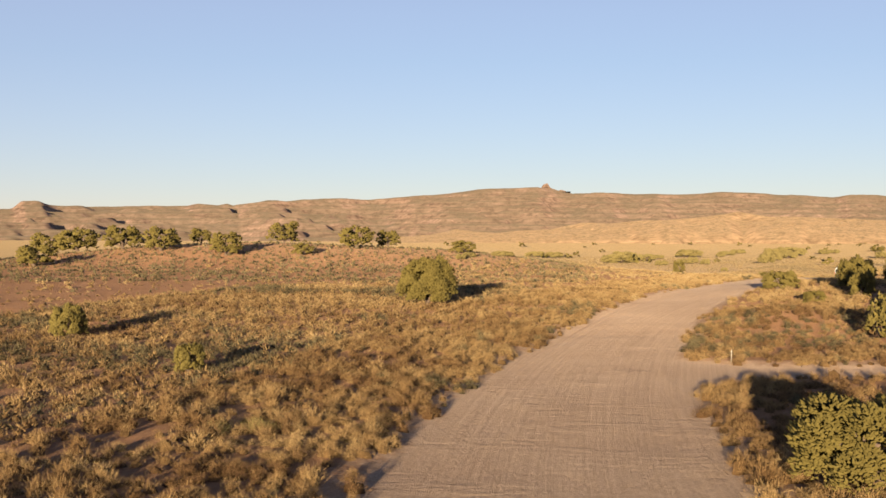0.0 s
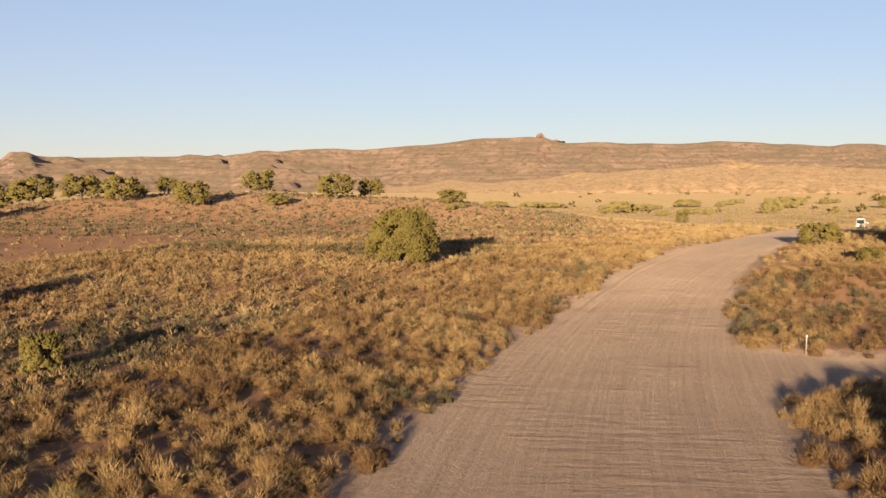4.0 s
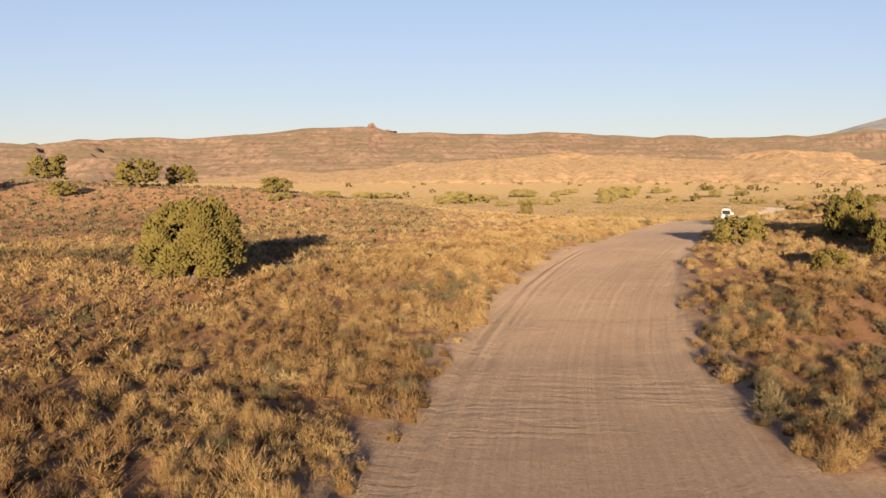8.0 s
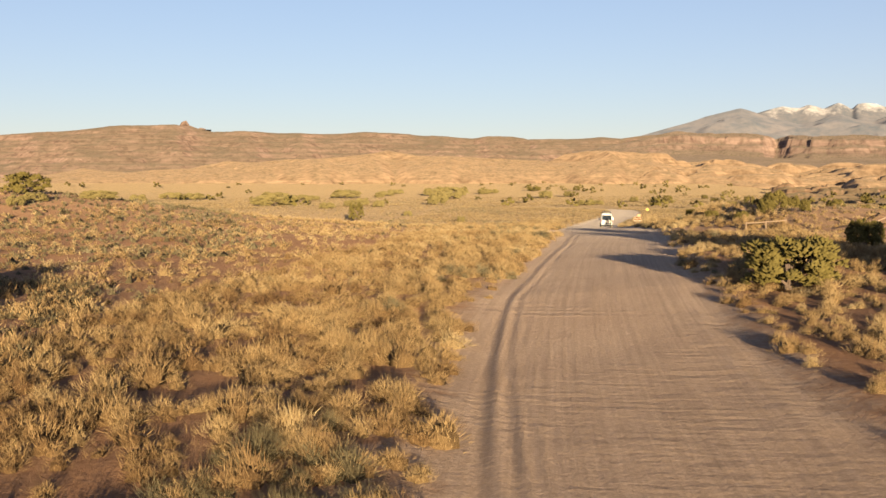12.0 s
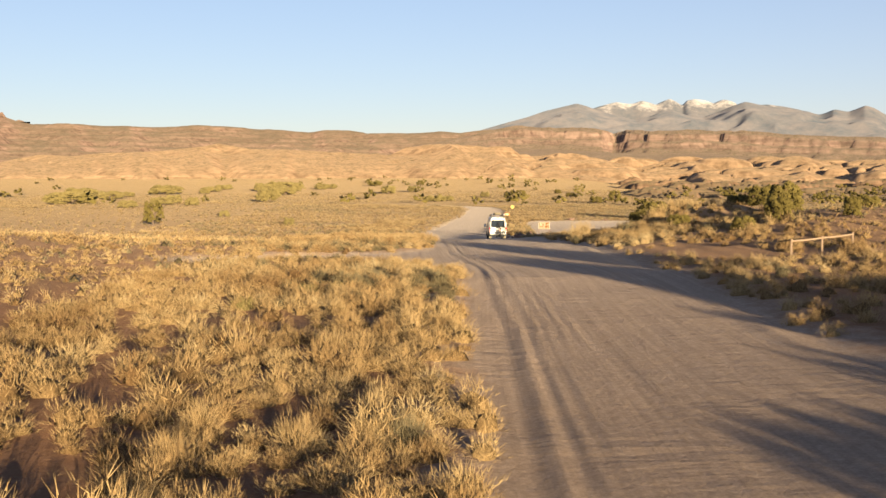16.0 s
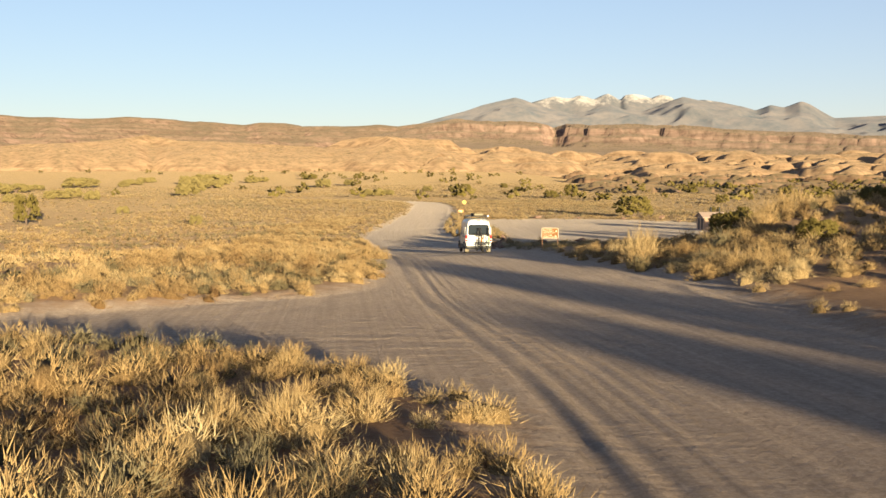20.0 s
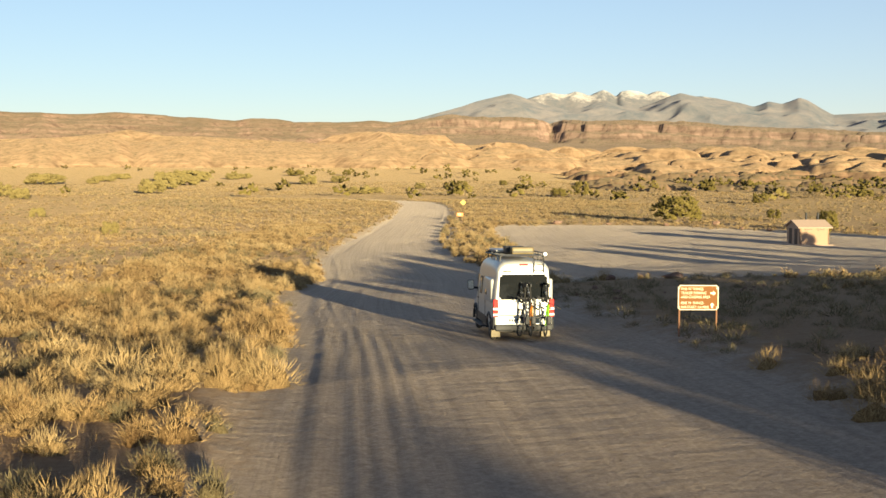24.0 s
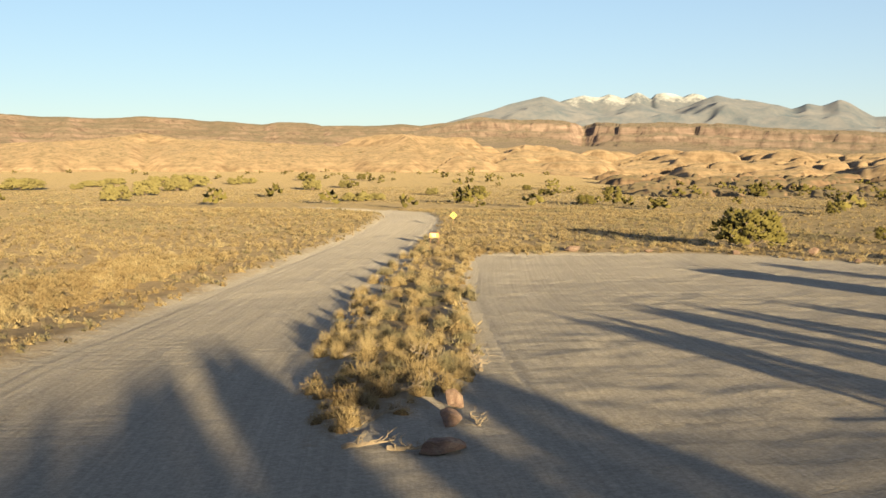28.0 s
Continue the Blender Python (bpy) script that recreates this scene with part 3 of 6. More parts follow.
def polar(name, az0, az1, n_az, r0, r1, n_r, height, mat, label, category, smooth=False):
    az = np.linspace(az0, az1, n_az)
    rr = np.linspace(r0, r1, n_r)
    AZ, RR = np.meshgrid(az, rr, indexing="ij")
    x, y = OX + RR * np.sin(np.radians(AZ)), OY + RR * np.cos(np.radians(AZ))
    z = height(AZ, RR, x, y)
    ob = mesh_object(name, np.stack([x.ravel(), y.ravel(), z.ravel()], -1), grid_faces(n_az, n_r), mat, smooth=smooth)
    return tagged(ob, label, category, kind="structure")


MESA_AZ = [-58, -35, -23.2, -22.9, -22.5, -21.8, -21.3, -20.4, -18.7, -16.8, -14.3, -13.9, -12.9, -12.4, -12.1, -10.4, -9.4, -8.6, -6.9, -5.2, -3.1, -2.3, -0.9, 0.5, 2, 3.9, 5.2, 5.8,
           7.9, 9.4, 10.8, 12.3, 13.5, 15.2, 16.6, 18.1, 19, 19.8, 21, 21.6, 21.75, 22.6, 24.3, 25.5, 26.5, 27.2, 28, 32, 40]
MESA_Z = [95, 100, 106, 107, 127, 127, 118, 116, 120, 124, 126, 129, 125, 130, 124, 136, 134, 139, 145, 146, 154, 159, 166, 175, 180, 182, 172, 165,
          164, 163, 163, 168, 171, 168, 164, 156, 153, 159, 158, 153, 149, 149, 151, 155, 150, 155, 158, 150, 120]


def terrace(h, step, hard):
    """Ledges that follow the contour lines."""
    t = h / step
    k = np.floor(t)
    return h * (1 - hard) + hard * step * (k + smooth01(t - k, 0.5, 0.95))


def mesa_height(az, r, x, y):
    top = np.interp(az, MESA_AZ, MESA_Z) - 8 + 1.0 * fbm(az * 1.3, 0 * az, 61)
    deep = 1 + 1.4 * smooth01(-az, -2, 8)
    q = (r - 2150 + 150 * fbm(az * 0.4, 0 * az, 63, 2) + 95 * deep * fbm(x / 170, y / 170, 64, 4) + 18 * fbm(x / 40, y / 40, 68, 2)) / 1080
    steps = 0.45 * smooth01(q, 0, 0.62) + 0.42 * smooth01(q, 0.4, 0.92) + 0.13 * smooth01(q, 0.88, 1.0)
    h = top * steps + 5 * fbm(x / 60, y / 60, 66, 3) * (1 - smooth01(q, 0.85, 1))
    return 8 + terrace(h, 17, 0.82 * (1 - smooth01(q, 0.86, 1)))


polar("mesa", -58, 40, 620, 2000, 3500, 76, mesa_height, MESA, "long layered red sandstone mesa on the horizon", "mesa")


def butte_height(az, r, x, y):
    d = np.hypot((az - 4.5) / 0.95, (r - 3300) / 60)
    return 172 + 18 * np.clip(1 - d, 0, 1) ** 1.2 + 12 * smooth01(1 - np.hypot((az - 4.37) / 0.3, (r - 3300) / 25), 0, 0.7) + 5 * smooth01(1 - np.hypot((az - 5.3) / 0.25, (r - 3300) / 25), 0, 0.6)


polar("rock_butte", 3.5, 5.7, 70, 3230, 3370, 24, butte_height, MESA, "small pointed red rock butte on top of the mesa", "butte")

CLIFF_AZ = [24, 26.5, 27.6, 28.7, 29.3, 30.9, 32, 33.2, 33.9, 34.1, 34.8, 35.9, 37, 38.9, 40.3, 41.6, 42.9, 44.2, 46.8, 49.7, 60, 72]
CLIFF_TOP = [88, 104, 118, 129, 133, 130, 129, 125, 121, 119, 124.6, 121, 123, 121, 119, 114, 108, 105, 99, 92, 80, 70]
CLIFF_FOOT = [84, 86, 86, 86, 85, 84, 84, 82, 80, 79, 78, 76, 75, 72, 66, 64, 62, 60, 57, 52, 45, 40]


def spread_out(az, knots, values, near, far, t):
    """A skyline that is sharp at the crest and smooths out away from it."""
    a_ = np.linspace(20, 75, 1101)
    v_ = np.interp(a_, knots, values)

    def blur(w):
        k_ = np.exp(-0.5 * (np.arange(-120, 121) * 0.05 / w) ** 2)
        return np.convolve(np.pad(v_, 120, mode="edge"), k_ / k_.sum(), "valid")

    return np.interp(az, a_, blur(near)) * (1 - t) + np.interp(az, a_, blur(far)) * t


def cliff_height(az, r, x, y):
    """A scrubby bench that climbs to a broken wall, with one deep bay whose side lies in shade."""
    bay = 100 * np.clip((35.9 - az) / 1.9, 0, 1) * smooth01(az, 33.5, 34.3)
    face = r - 2460 - bay + 26 * fbm(az * 0.6, 0 * az, 73, 2) + 20 * fbm(x / 70, y / 70, 74, 3) + 22 * np.abs(fbm(x / 40, y / 40, 75, 2))
    top, foot = np.interp(az, CLIFF_AZ, CLIFF_TOP), np.interp(az, CLIFF_AZ, CLIFF_FOOT)
    bench = 22 + (foot - 34) * smooth01(r, 1650, 2460) + 12 * smooth01(face, -60, 0) + 5 * fbm(x / 90, y / 90, 76, 4)
    tall = np.maximum(top - foot, 2) * (1 + 0.05 * fbm(az * 2.2, 0 * az, 77, 4))
    wall = 0.2 * np.clip(1 + face / 150, 0, 1) ** 1.4 + 0.08 * smooth01(face, -62, -55) + 0.12 * smooth01(face, -30, -24) + 0.36 * smooth01(face, 0, 8) + 0.04 * smooth01(face, 8, 30) + 0.13 * smooth01(face, 30, 37) + 0.07 * smooth01(face, 45, 110)
    return bench + tall * wall


polar("red_cliff", 24, 66, 620, 1650, 2960, 165, cliff_height, CLIFF, "red sandstone cliff band with a shaded side canyon", "cliff")

FRONT_AZ = [22, 26, 27.9, 28.9, 30, 30.8, 31.7, 32.4, 32.8, 33.4, 33.9, 34.6, 35.3, 35.9, 36.4, 37.1, 37.8, 38.6, 39.4, 40, 40.6, 41.2, 41.8, 42.6, 43.4, 44, 44.3, 44.7, 45.3, 45.6, 46.1, 46.5, 47.1, 47.6, 50, 60, 72]
FRONT_Z = [116, 159, 200, 220, 241, 261, 276, 288, 280, 264, 251, 239, 225, 235, 248, 260, 241, 233, 252, 271, 285, 274, 266, 257, 248, 234, 240, 252, 242, 249, 263, 252, 224, 203, 209, 184, 145]
BACK_AZ = [31.5, 33, 33.7, 34.4, 34.8, 35.2, 35.6, 36, 36.3, 36.6, 37, 37.3, 37.6, 37.8, 38.2, 38.7, 39.1, 39.3, 39.6, 40, 40.4, 41.6, 42.4, 43.2, 45]
BACK_Z = [182, 300, 317, 331, 324, 322, 335, 327, 316, 329, 341, 329, 311, 333, 337, 332, 318, 327, 334, 325, 304, 311, 301, 286, 182]


def mount_height(az, r, x, y):
    """Two ridges, the front one broad and bare, the farther one higher."""
    wob = 0.5 * fbm(x / 420, y / 420, 80, 3)
    spur = lambda w_, k_: 1 - 2.2 * np.abs(fbm(x / w_ + wob, y / w_ - wob, k_, 3))
    ribs = 0.75 * spur(420, 81) + 0.4 * spur(150, 82)
    out = 0.0
    for knots, values, r0, wide, rough_ in ((FRONT_AZ, FRONT_Z, 4150, 850, 0.3), (BACK_AZ, BACK_Z, 4720, 500, 0.25)):
        t = np.clip(np.abs(r - r0) / wide, 0, 1)
        top = spread_out(az, knots, values, 0.07, 0.9, smooth01(t, 0, 0.6))
        out = np.maximum(out, top * (1 - t) ** 1.05 * (1 + rough_ * ribs * smooth01(t, 0.02, 0.4)) + 9 * fbm(x / 90, y / 90, 84, 3) * smooth01(t, 0.03, 0.3))
    return 4 + out


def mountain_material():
    m, nt, b = material("hazed_snow_rock", 0.95, spec=0.1)
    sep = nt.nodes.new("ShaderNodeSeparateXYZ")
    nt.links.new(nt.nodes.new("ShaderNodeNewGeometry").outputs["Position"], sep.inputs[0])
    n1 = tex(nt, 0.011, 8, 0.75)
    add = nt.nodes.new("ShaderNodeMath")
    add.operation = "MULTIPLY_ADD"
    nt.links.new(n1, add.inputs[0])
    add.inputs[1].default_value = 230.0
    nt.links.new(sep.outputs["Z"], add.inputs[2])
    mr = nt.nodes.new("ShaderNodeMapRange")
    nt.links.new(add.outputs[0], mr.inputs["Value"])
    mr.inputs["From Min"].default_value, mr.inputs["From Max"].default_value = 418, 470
    # distance haze, with bluish shade and pinkish light, is mixed into this rock colour
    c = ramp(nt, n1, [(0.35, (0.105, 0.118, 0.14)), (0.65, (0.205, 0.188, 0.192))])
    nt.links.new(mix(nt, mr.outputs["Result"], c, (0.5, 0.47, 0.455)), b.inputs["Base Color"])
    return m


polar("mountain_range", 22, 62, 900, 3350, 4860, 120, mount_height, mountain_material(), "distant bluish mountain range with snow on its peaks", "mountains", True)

SLICK_AZ = [-14, -6.6, -3, -1.5, 0.6, 2.2, 3.7, 5.6, 7.1, 8.7, 10.2, 11.8, 13.3, 14.05, 14.8, 15.7, 17.2, 19.3, 20.8, 21.9, 22.6, 23.4, 24.5, 26, 27, 28.7, 29.2, 30.3, 31.1, 32, 33.9, 36, 39.9, 45, 50, 60, 70]
SLICK_Z = [6, 14, 24, 33, 26, 31, 33, 44, 42, 46, 46, 50, 55, 60, 56, 51, 51, 48.5, 46.5, 45, 44, 54, 57, 58, 57, 50, 38, 36, 42, 36, 31, 31, 33, 31, 28, 24, 20]


def spread_out_near(az, knots, values, t):
    """As spread_out, for the nearer hills."""
    a_ = np.linspace(-20, 75, 951)
    v_ = np.interp(a_, knots, values)
    k_ = np.exp(-0.5 * (np.arange(-60, 61) * 0.1 / 1.6) ** 2)
    soft_ = np.convolve(np.pad(v_, 60, mode="edge"), k_ / k_.sum(), "valid")
    return np.interp(az, a_, v_) * (1 - t) + np.interp(az, a_, soft_) * t


def domes(x, y, n, az0, az1, r0, r1, wide, tall, seed):
    """The upper hull of many rounded rock domes, all leaning the same way."""
    g = np.random.default_rng(seed)
    out = np.zeros(x.shape)
    for _ in range(n):
        a_, r_ = radians(g.uniform(az0, az1)), g.uniform(r0, r1)
        cx, cy = OX + r_ * math.sin(a_), OY + r_ * math.cos(a_)
        w_, l_ = g.uniform(*wide), g.uniform(1.1, 2.0)
        h_ = g.uniform(0.35, 1.0) * (tall[0] + (tall[1] - tall[0]) * (r_ - r0) / (r1 - r0))
        t_ = radians(g.uniform(-30, 50))
        u_ = (x - cx) * math.cos(t_) - (y - cy) * math.sin(t_)
        v_ = (x - cx) * math.sin(t_) + (y - cy) * math.cos(t_)
        d2 = (u_ / (w_ * l_)) ** 2 + (v_ / w_) ** 2
        out = np.maximum(out, h_ * np.clip(1 - d2, 0, 1) ** 0.42)
    return out


def slick_height(az, r, x, y):
    """Long swells of bare rock with slanting cracks, and many small domes towards one end."""
    q = np.clip((r - 1255 + 60 * fbm(az * 0.7, 0 * az, 91, 2)) / 250, 0, 1.2)
    east = smooth01(az, 24, 31)
    top = spread_out_near(az, SLICK_AZ, SLICK_Z, 1 - smooth01(q, 0.4, 0.9))
    low = land(x, y) - 1.5
    swell = 1 - 0.5 * np.abs(fbm(az * 0.4 + r / 420, r / 240, 92, 2)) * (1 - smooth01(q, 0.8, 1.0))
    rock = domes(x, y, 300, 24, 66, 1270, 1660, (10, 36), (9, 26), 93)
    crack = (2.5 + 4.5 * east) * np.clip(1 - np.abs(fbm((x + 0.8 * y) / 90, (y - 0.4 * x) / 40, 97, 2)) / (0.03 + 0.03 * east), 0, 1)
    small = domes(x, y, 90, -8, 26, 1250, 1560, (14, 50), (1.5, 5), 95)
    h = low + (top - low) * np.minimum(q, 1) ** 0.62 * (swell - 0.22 * east) + (0.75 * rock * east + 0.8 * small * (1 - smooth01(q, 0.85, 1)) - crack * (1 - smooth01(q, 0.85, 1))) * smooth01(q, 0.02, 0.2)
    return h - 3 * (q <= 0.001) - 40 * smooth01(r, 1690, 1900) + 0.7 * fbm(x / 18, y / 18, 96, 3)


polar("slickrock_hills", -14, 66, 1100, 1180, 1800, 110, slick_height, SLICK, "rounded pale orange slickrock hills", "rock hills", True)


def fin_height(az, r, x, y):
    rock = domes(x, y, 260, 33.5, 64, 590, 1150, (6, 17), (4, 13), 101)
    rock = np.maximum(rock - 1.6 * np.clip(1 - np.abs(fbm(x / 11, y / 11, 104, 3)) / 0.12, 0, 1), 0)
    return land(x, y) - 1.2 + rock * smooth01(az, 33, 35) + 0.5 * fbm(x / 14, y / 14, 103, 3) * smooth01(rock, 0, 2) - 0.8 * (rock < 0.01)


polar("slickrock_fins", 33, 66, 560, 560, 1180, 90, fin_height, SLICK_RED, "low tilted slickrock fins among brush", "rock outcrop", True)

# ---------------------------------------------------------------- plants
def unit(v):
    return v / (np.linalg.norm(v, axis=-1, keepdims=True) + 1e-9)


def round_normals(ob, normals):
    """Sprigs take the light as the rounded mass that they make up."""
    me = ob.data
    me.polygons.foreach_set("use_smooth", np.ones(len(me.polygons), bool))
    me.attributes.new("custom_normal", "FLOAT_VECTOR", "POINT").data.foreach_set("vector", np.asarray(normals, np.float32).ravel())
    return ob


def brush_mesh(blades, seed, length=0.2, width=0.008, core=(7, 3), tall=0.25, fill=(0.42, 0.7)):
    """A dry bush about 1.1 m wide and 0.75 m high: a lumpy twiggy mound that bristles with sprigs. Points, faces, dark faces, normals."""
    g = np.random.default_rng(seed)
    lobes, turn_ = g.integers(2, 5), g.uniform(0, 6.3)
    reach_ = lambda t: 0.42 * (1 + 0.2 * np.sin(lobes * t + turn_) + 0.1 * np.sin(5 * t + 2 * turn_))
    peak = g.uniform(0.4, 0.55)
    lean = g.uniform(-0.1, 0.1, 2)

    def shell(t, u):
        """A point on the mound: way round t, and u from 0 at the foot to 1 on top."""
        r = reach_(t) * np.cos(u * 1.45) ** 0.7
        h = peak * np.sin(np.minimum(u * 1.45, 1.5)) * (1 + 0.2 * np.sin(lobes * t + turn_ + 1.2))
        return np.stack([r * np.cos(t) + lean[0] * u, r * np.sin(t) + lean[1] * u, h], -1)

    def lump(p):
        """Knobs on the mound."""
        return unit(p) * (0.06 * vnoise(p[:, 0] * 6 + seed, p[:, 1] * 6 + p[:, 2] * 5, seed))[:, None]

    t, u = g.uniform(0, 2 * np.pi, blades), g.uniform(0, 1, blades) ** 0.85
    c = shell(t, u) * g.uniform(0.55, 1.0, (blades, 1))
    c = c + lump(c)
    out = unit(np.stack([np.cos(t) * (1 - 0.9 * u), np.sin(t) * (1 - 0.9 * u), 0.3 + 0.6 * u], -1))
    way = unit(out + g.normal(0, 0.35, (blades, 3)) + np.array([0, 0, 0.1 + 0.9 * tall]))
    side = unit(np.cross(way, np.stack([np.cos(t), np.sin(t), 0.1 + 0 * t], -1) + g.normal(0, 0.55, (blades, 3))))
    L = length * g.uniform(0.5, 1.25, blades) * np.where(g.uniform(0, 1, blades) < tall, 1.4, 1.0)
    w = width * g.uniform(0.6, 1.4, blades)[:, None]
    low = c - way * L[:, None] * 0.3
    face_ = np.cross(side, way)
    flip = ((face_ * out).sum(1) < 0)[:, None]
    side = np.where(flip, -side, side)
    v = np.stack([low - side * w, low + side * w, c + way * L[:, None]], 1).reshape(-1, 3)
    nb = unit(0.6 * unit(np.cross(side, way)) + 0.6 * out)
    nr = np.repeat(nb, 3, 0)
    f = np.arange(len(v)).reshape(-1, 3)
    dark = np.zeros(len(f), np.int32)
    if core:
        n, rows_ = core
        i = np.arange(n)
        rings = []
        for k in range(rows_):
            t = 2 * np.pi * (i + 0.5 * (k % 2) + g.uniform(-0.2, 0.2, n)) / n
            p = shell(t, 0 * t + k / rows_) * g.uniform(*fill, n)[:, None]
            p[:, 2] -= 0.05 * (k == 0)
            rings.append(p)
        nxt = (i + 1) % n
        cf = []
        for k in range(rows_ - 1):
            a0, b0 = k * n, (k + 1) * n
            cf += [np.stack([i + a0, nxt + a0, i + b0], -1), np.stack([nxt + a0, nxt + b0, i + b0], -1)]
        cf.append(np.stack([i + (rows_ - 1) * n, nxt + (rows_ - 1) * n, 0 * i + rows_ * n], -1))
        cf = np.concatenate(cf)
        f = np.concatenate([f, cf + len(v)])
        dark = np.concatenate([dark, np.ones(len(cf), np.int32)])
        cv = np.concatenate([*rings, [[lean[0], lean[1], peak * fill[1]]]])
        cv = cv + lump(cv)
        v = np.concatenate([v, cv])
        nr = np.concatenate([nr, unit(unit(cv * np.array([1, 1, 0.75])) + g.normal(0, 0.2, cv.shape))])
    return v, f, dark, nr


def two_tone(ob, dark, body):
    """The twigs inside a bush take a body colour with the inner shade painted in."""
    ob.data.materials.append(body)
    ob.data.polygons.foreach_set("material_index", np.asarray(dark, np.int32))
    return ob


def scatter(name, protos, x, y, size, tall, mat, label, category, sink=0.04):
    """Many plants joined into one object."""
    n = len(x)
    z = ground_z(x, y) - sink
    pick = RNG.integers(0, len(protos), n)
    ang = RNG.uniform(0, 2 * np.pi, n)
    tone = np.clip(0.5 + 0.4 * fbm(x / 5, y / 5, 127, 3) + RNG.normal(0, 0.13, n), 0, 1)
    vs, fs, ds, ns_, ts, at = [], [], [], [], [], 0
    for k, (pv, pf, pd, pn) in enumerate(protos):
        s = np.where(pick == k)[0]
        if not len(s):
            continue
        c, sn = np.cos(ang[s])[:, None], np.sin(ang[s])[:, None]
        px, py, qx, qy = pv[None, :, 0], pv[None, :, 1], pn[None, :, 0], pn[None, :, 1]
        X_ = (c * px - sn * py) * size[s, None] + x[s, None]
        Y_ = (sn * px + c * py) * size[s, None] + y[s, None]
        Z_ = pv[None, :, 2] * tall[s, None] + z[s, None]
        vs.append(np.stack([X_, Y_, Z_], -1).reshape(-1, 3))
        ns_.append(np.stack([c * qx - sn * qy, sn * qx + c * qy, pn[None, :, 2] + 0 * X_], -1).reshape(-1, 3))
        fs.append((pf[None] + (np.arange(len(s)) * len(pv))[:, None, None]).reshape(-1, 3) + at)
        ds.append(np.tile(pd, len(s)))
        ts.append(np.repeat(tone[s], len(pv)))
        at += len(s) * len(pv)
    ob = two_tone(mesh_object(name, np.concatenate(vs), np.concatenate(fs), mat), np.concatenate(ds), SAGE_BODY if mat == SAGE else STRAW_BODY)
    round_normals(ob, np.concatenate(ns_))
    ob.data.attributes.new("tone", "FLOAT", "POINT").data.foreach_set("value", np.concatenate(ts).astype(np.float32))
    return tagged(ob, label, category, kind="stuff")


RIGHT_Y, RIGHT_X = [0, 20, 60, 110, 180, 260, 420, 1400], [8, 14, 45, 85, 150, 250, 480, 1500]
LEFT_Y, LEFT_X = [0, 15, 100, 200, 400, 1400], [-6, -8, -46, -86, -165, -420]


def brush_sites(n, x0, x1, y0, y1, near, far):
    """Random sites in view of the road, clear of road and lot, between two distances from the road."""
    x, y = RNG.uniform(x0, x1, n), RNG.uniform(y0, y1, n)
    ok = (x > np.interp(y, LEFT_Y, LEFT_X)) & (x < np.interp(y, RIGHT_Y, RIGHT_X))
    x, y = x[ok], y[ok]
    d, side = road_dist(x, y)
    all_d = bare_dist(x, y)
    clump = 0.5 + 0.5 * fbm(x / 5, y / 5, 111, 3)
    bare = bump(x, y, 118, 303, 9, 5, 0.5) + 0.8 * smooth01(x - 0.2 * y, 2, -8) * bump(x, y, -75, 318, 60, 26, 1) + bump(x, y, 5, 131, 5, 3, 0.6) + bump(x, y, 66, 232, 4, 3, 0.4) + bump(x, y, 91, 230, 7, 10, 0.7) + 0.72 * (side > 0) * (1 - smooth01(d, 5, 13)) * smooth01(y, 116, 130) * (1 - smooth01(y, 238, 252))
    clump = clump * (0.2 + 0.9 * smooth01(fbm(x / 2.6, y / 2.6, 119, 2), -0.4, 0.2))      # puffs with bare soil between
    edge_thin = smooth01(all_d + 0.9 * fbm(x / 6, y / 6, 113, 2), 0.3, 2.4)
    ok = (all_d > 0.75) & (d >= near) & (d < far) & (RNG.uniform(0, 1, len(x)) < (0.3 + 1.4 * clump) * (0.1 + 0.9 * edge_thin) * (1 - np.clip(bare, 0, 1)))
    return x[ok], y[ok], d[ok]


near_protos = [brush_mesh(320, 200 + k, 0.125, 0.0056, (8, 2), 0.05 + 0.1 * (k % 4)) for k in range(14)]
edge_protos = [brush_mesh(190, 214 + k, 0.135, 0.0066, (7, 2), 0.1 + 0.1 * (k % 3)) for k in range(12)]
mid_protos = [brush_mesh(36, 226 + k, 0.14, 0.0165, (6, 1)) for k in range(10)]
far_protos = [brush_mesh(9, 236 + k, 0.22, 0.04, (6, 1), 0.25, (0.6, 0.85)) for k in range(8)]
litter_protos = [brush_mesh(12, 244 + k, 0.36, 0.006, None, 0.4) for k in range(6)]
BARE_BANK = lambda x, y: np.maximum(np.exp(-(((x - 112) / 16) ** 2) - ((y - 285) / 13) ** 2), np.exp(-(((x - 121) / 15) ** 2) - ((y - 301) / 9) ** 2))      # low scrub round the trail sign


def sizes(x, y, lo=0.34, sig=0.45):
    """Width and height of each bush: in stretches of small and of larger ones."""
    s = np.minimum(lo + 0.62 * RNG.lognormal(-0.1, sig, len(x)) * (1 + 0.35 * fbm(x / 11, y / 11, 117, 2)), 1.9)
    return s, s * RNG.uniform(0.55, 1.0, len(x))


def sow(x, y, protos, name, where, squash=1.0, share=0.25, lo=0.34):
    """One stretch of brush, in its straw-coloured and its sage-coloured plants."""
    s, h = sizes(x, y, lo)
    kind_ = fbm(x / 14, y / 14, 121, 2) + RNG.normal(0, 0.35, len(x)) * 0.6 > share
    scatter(name + "_brush", protos, x[~kind_], y[~kind_], s[~kind_], h[~kind_] * squash, STRAW, "straw-coloured dry desert brush " + where, "brush")
    scatter(name + "_sage", protos, x[kind_], y[kind_], s[kind_], h[kind_] * squash * 0.95, SAGE, "olive-brown sagebrush " + where, "brush")


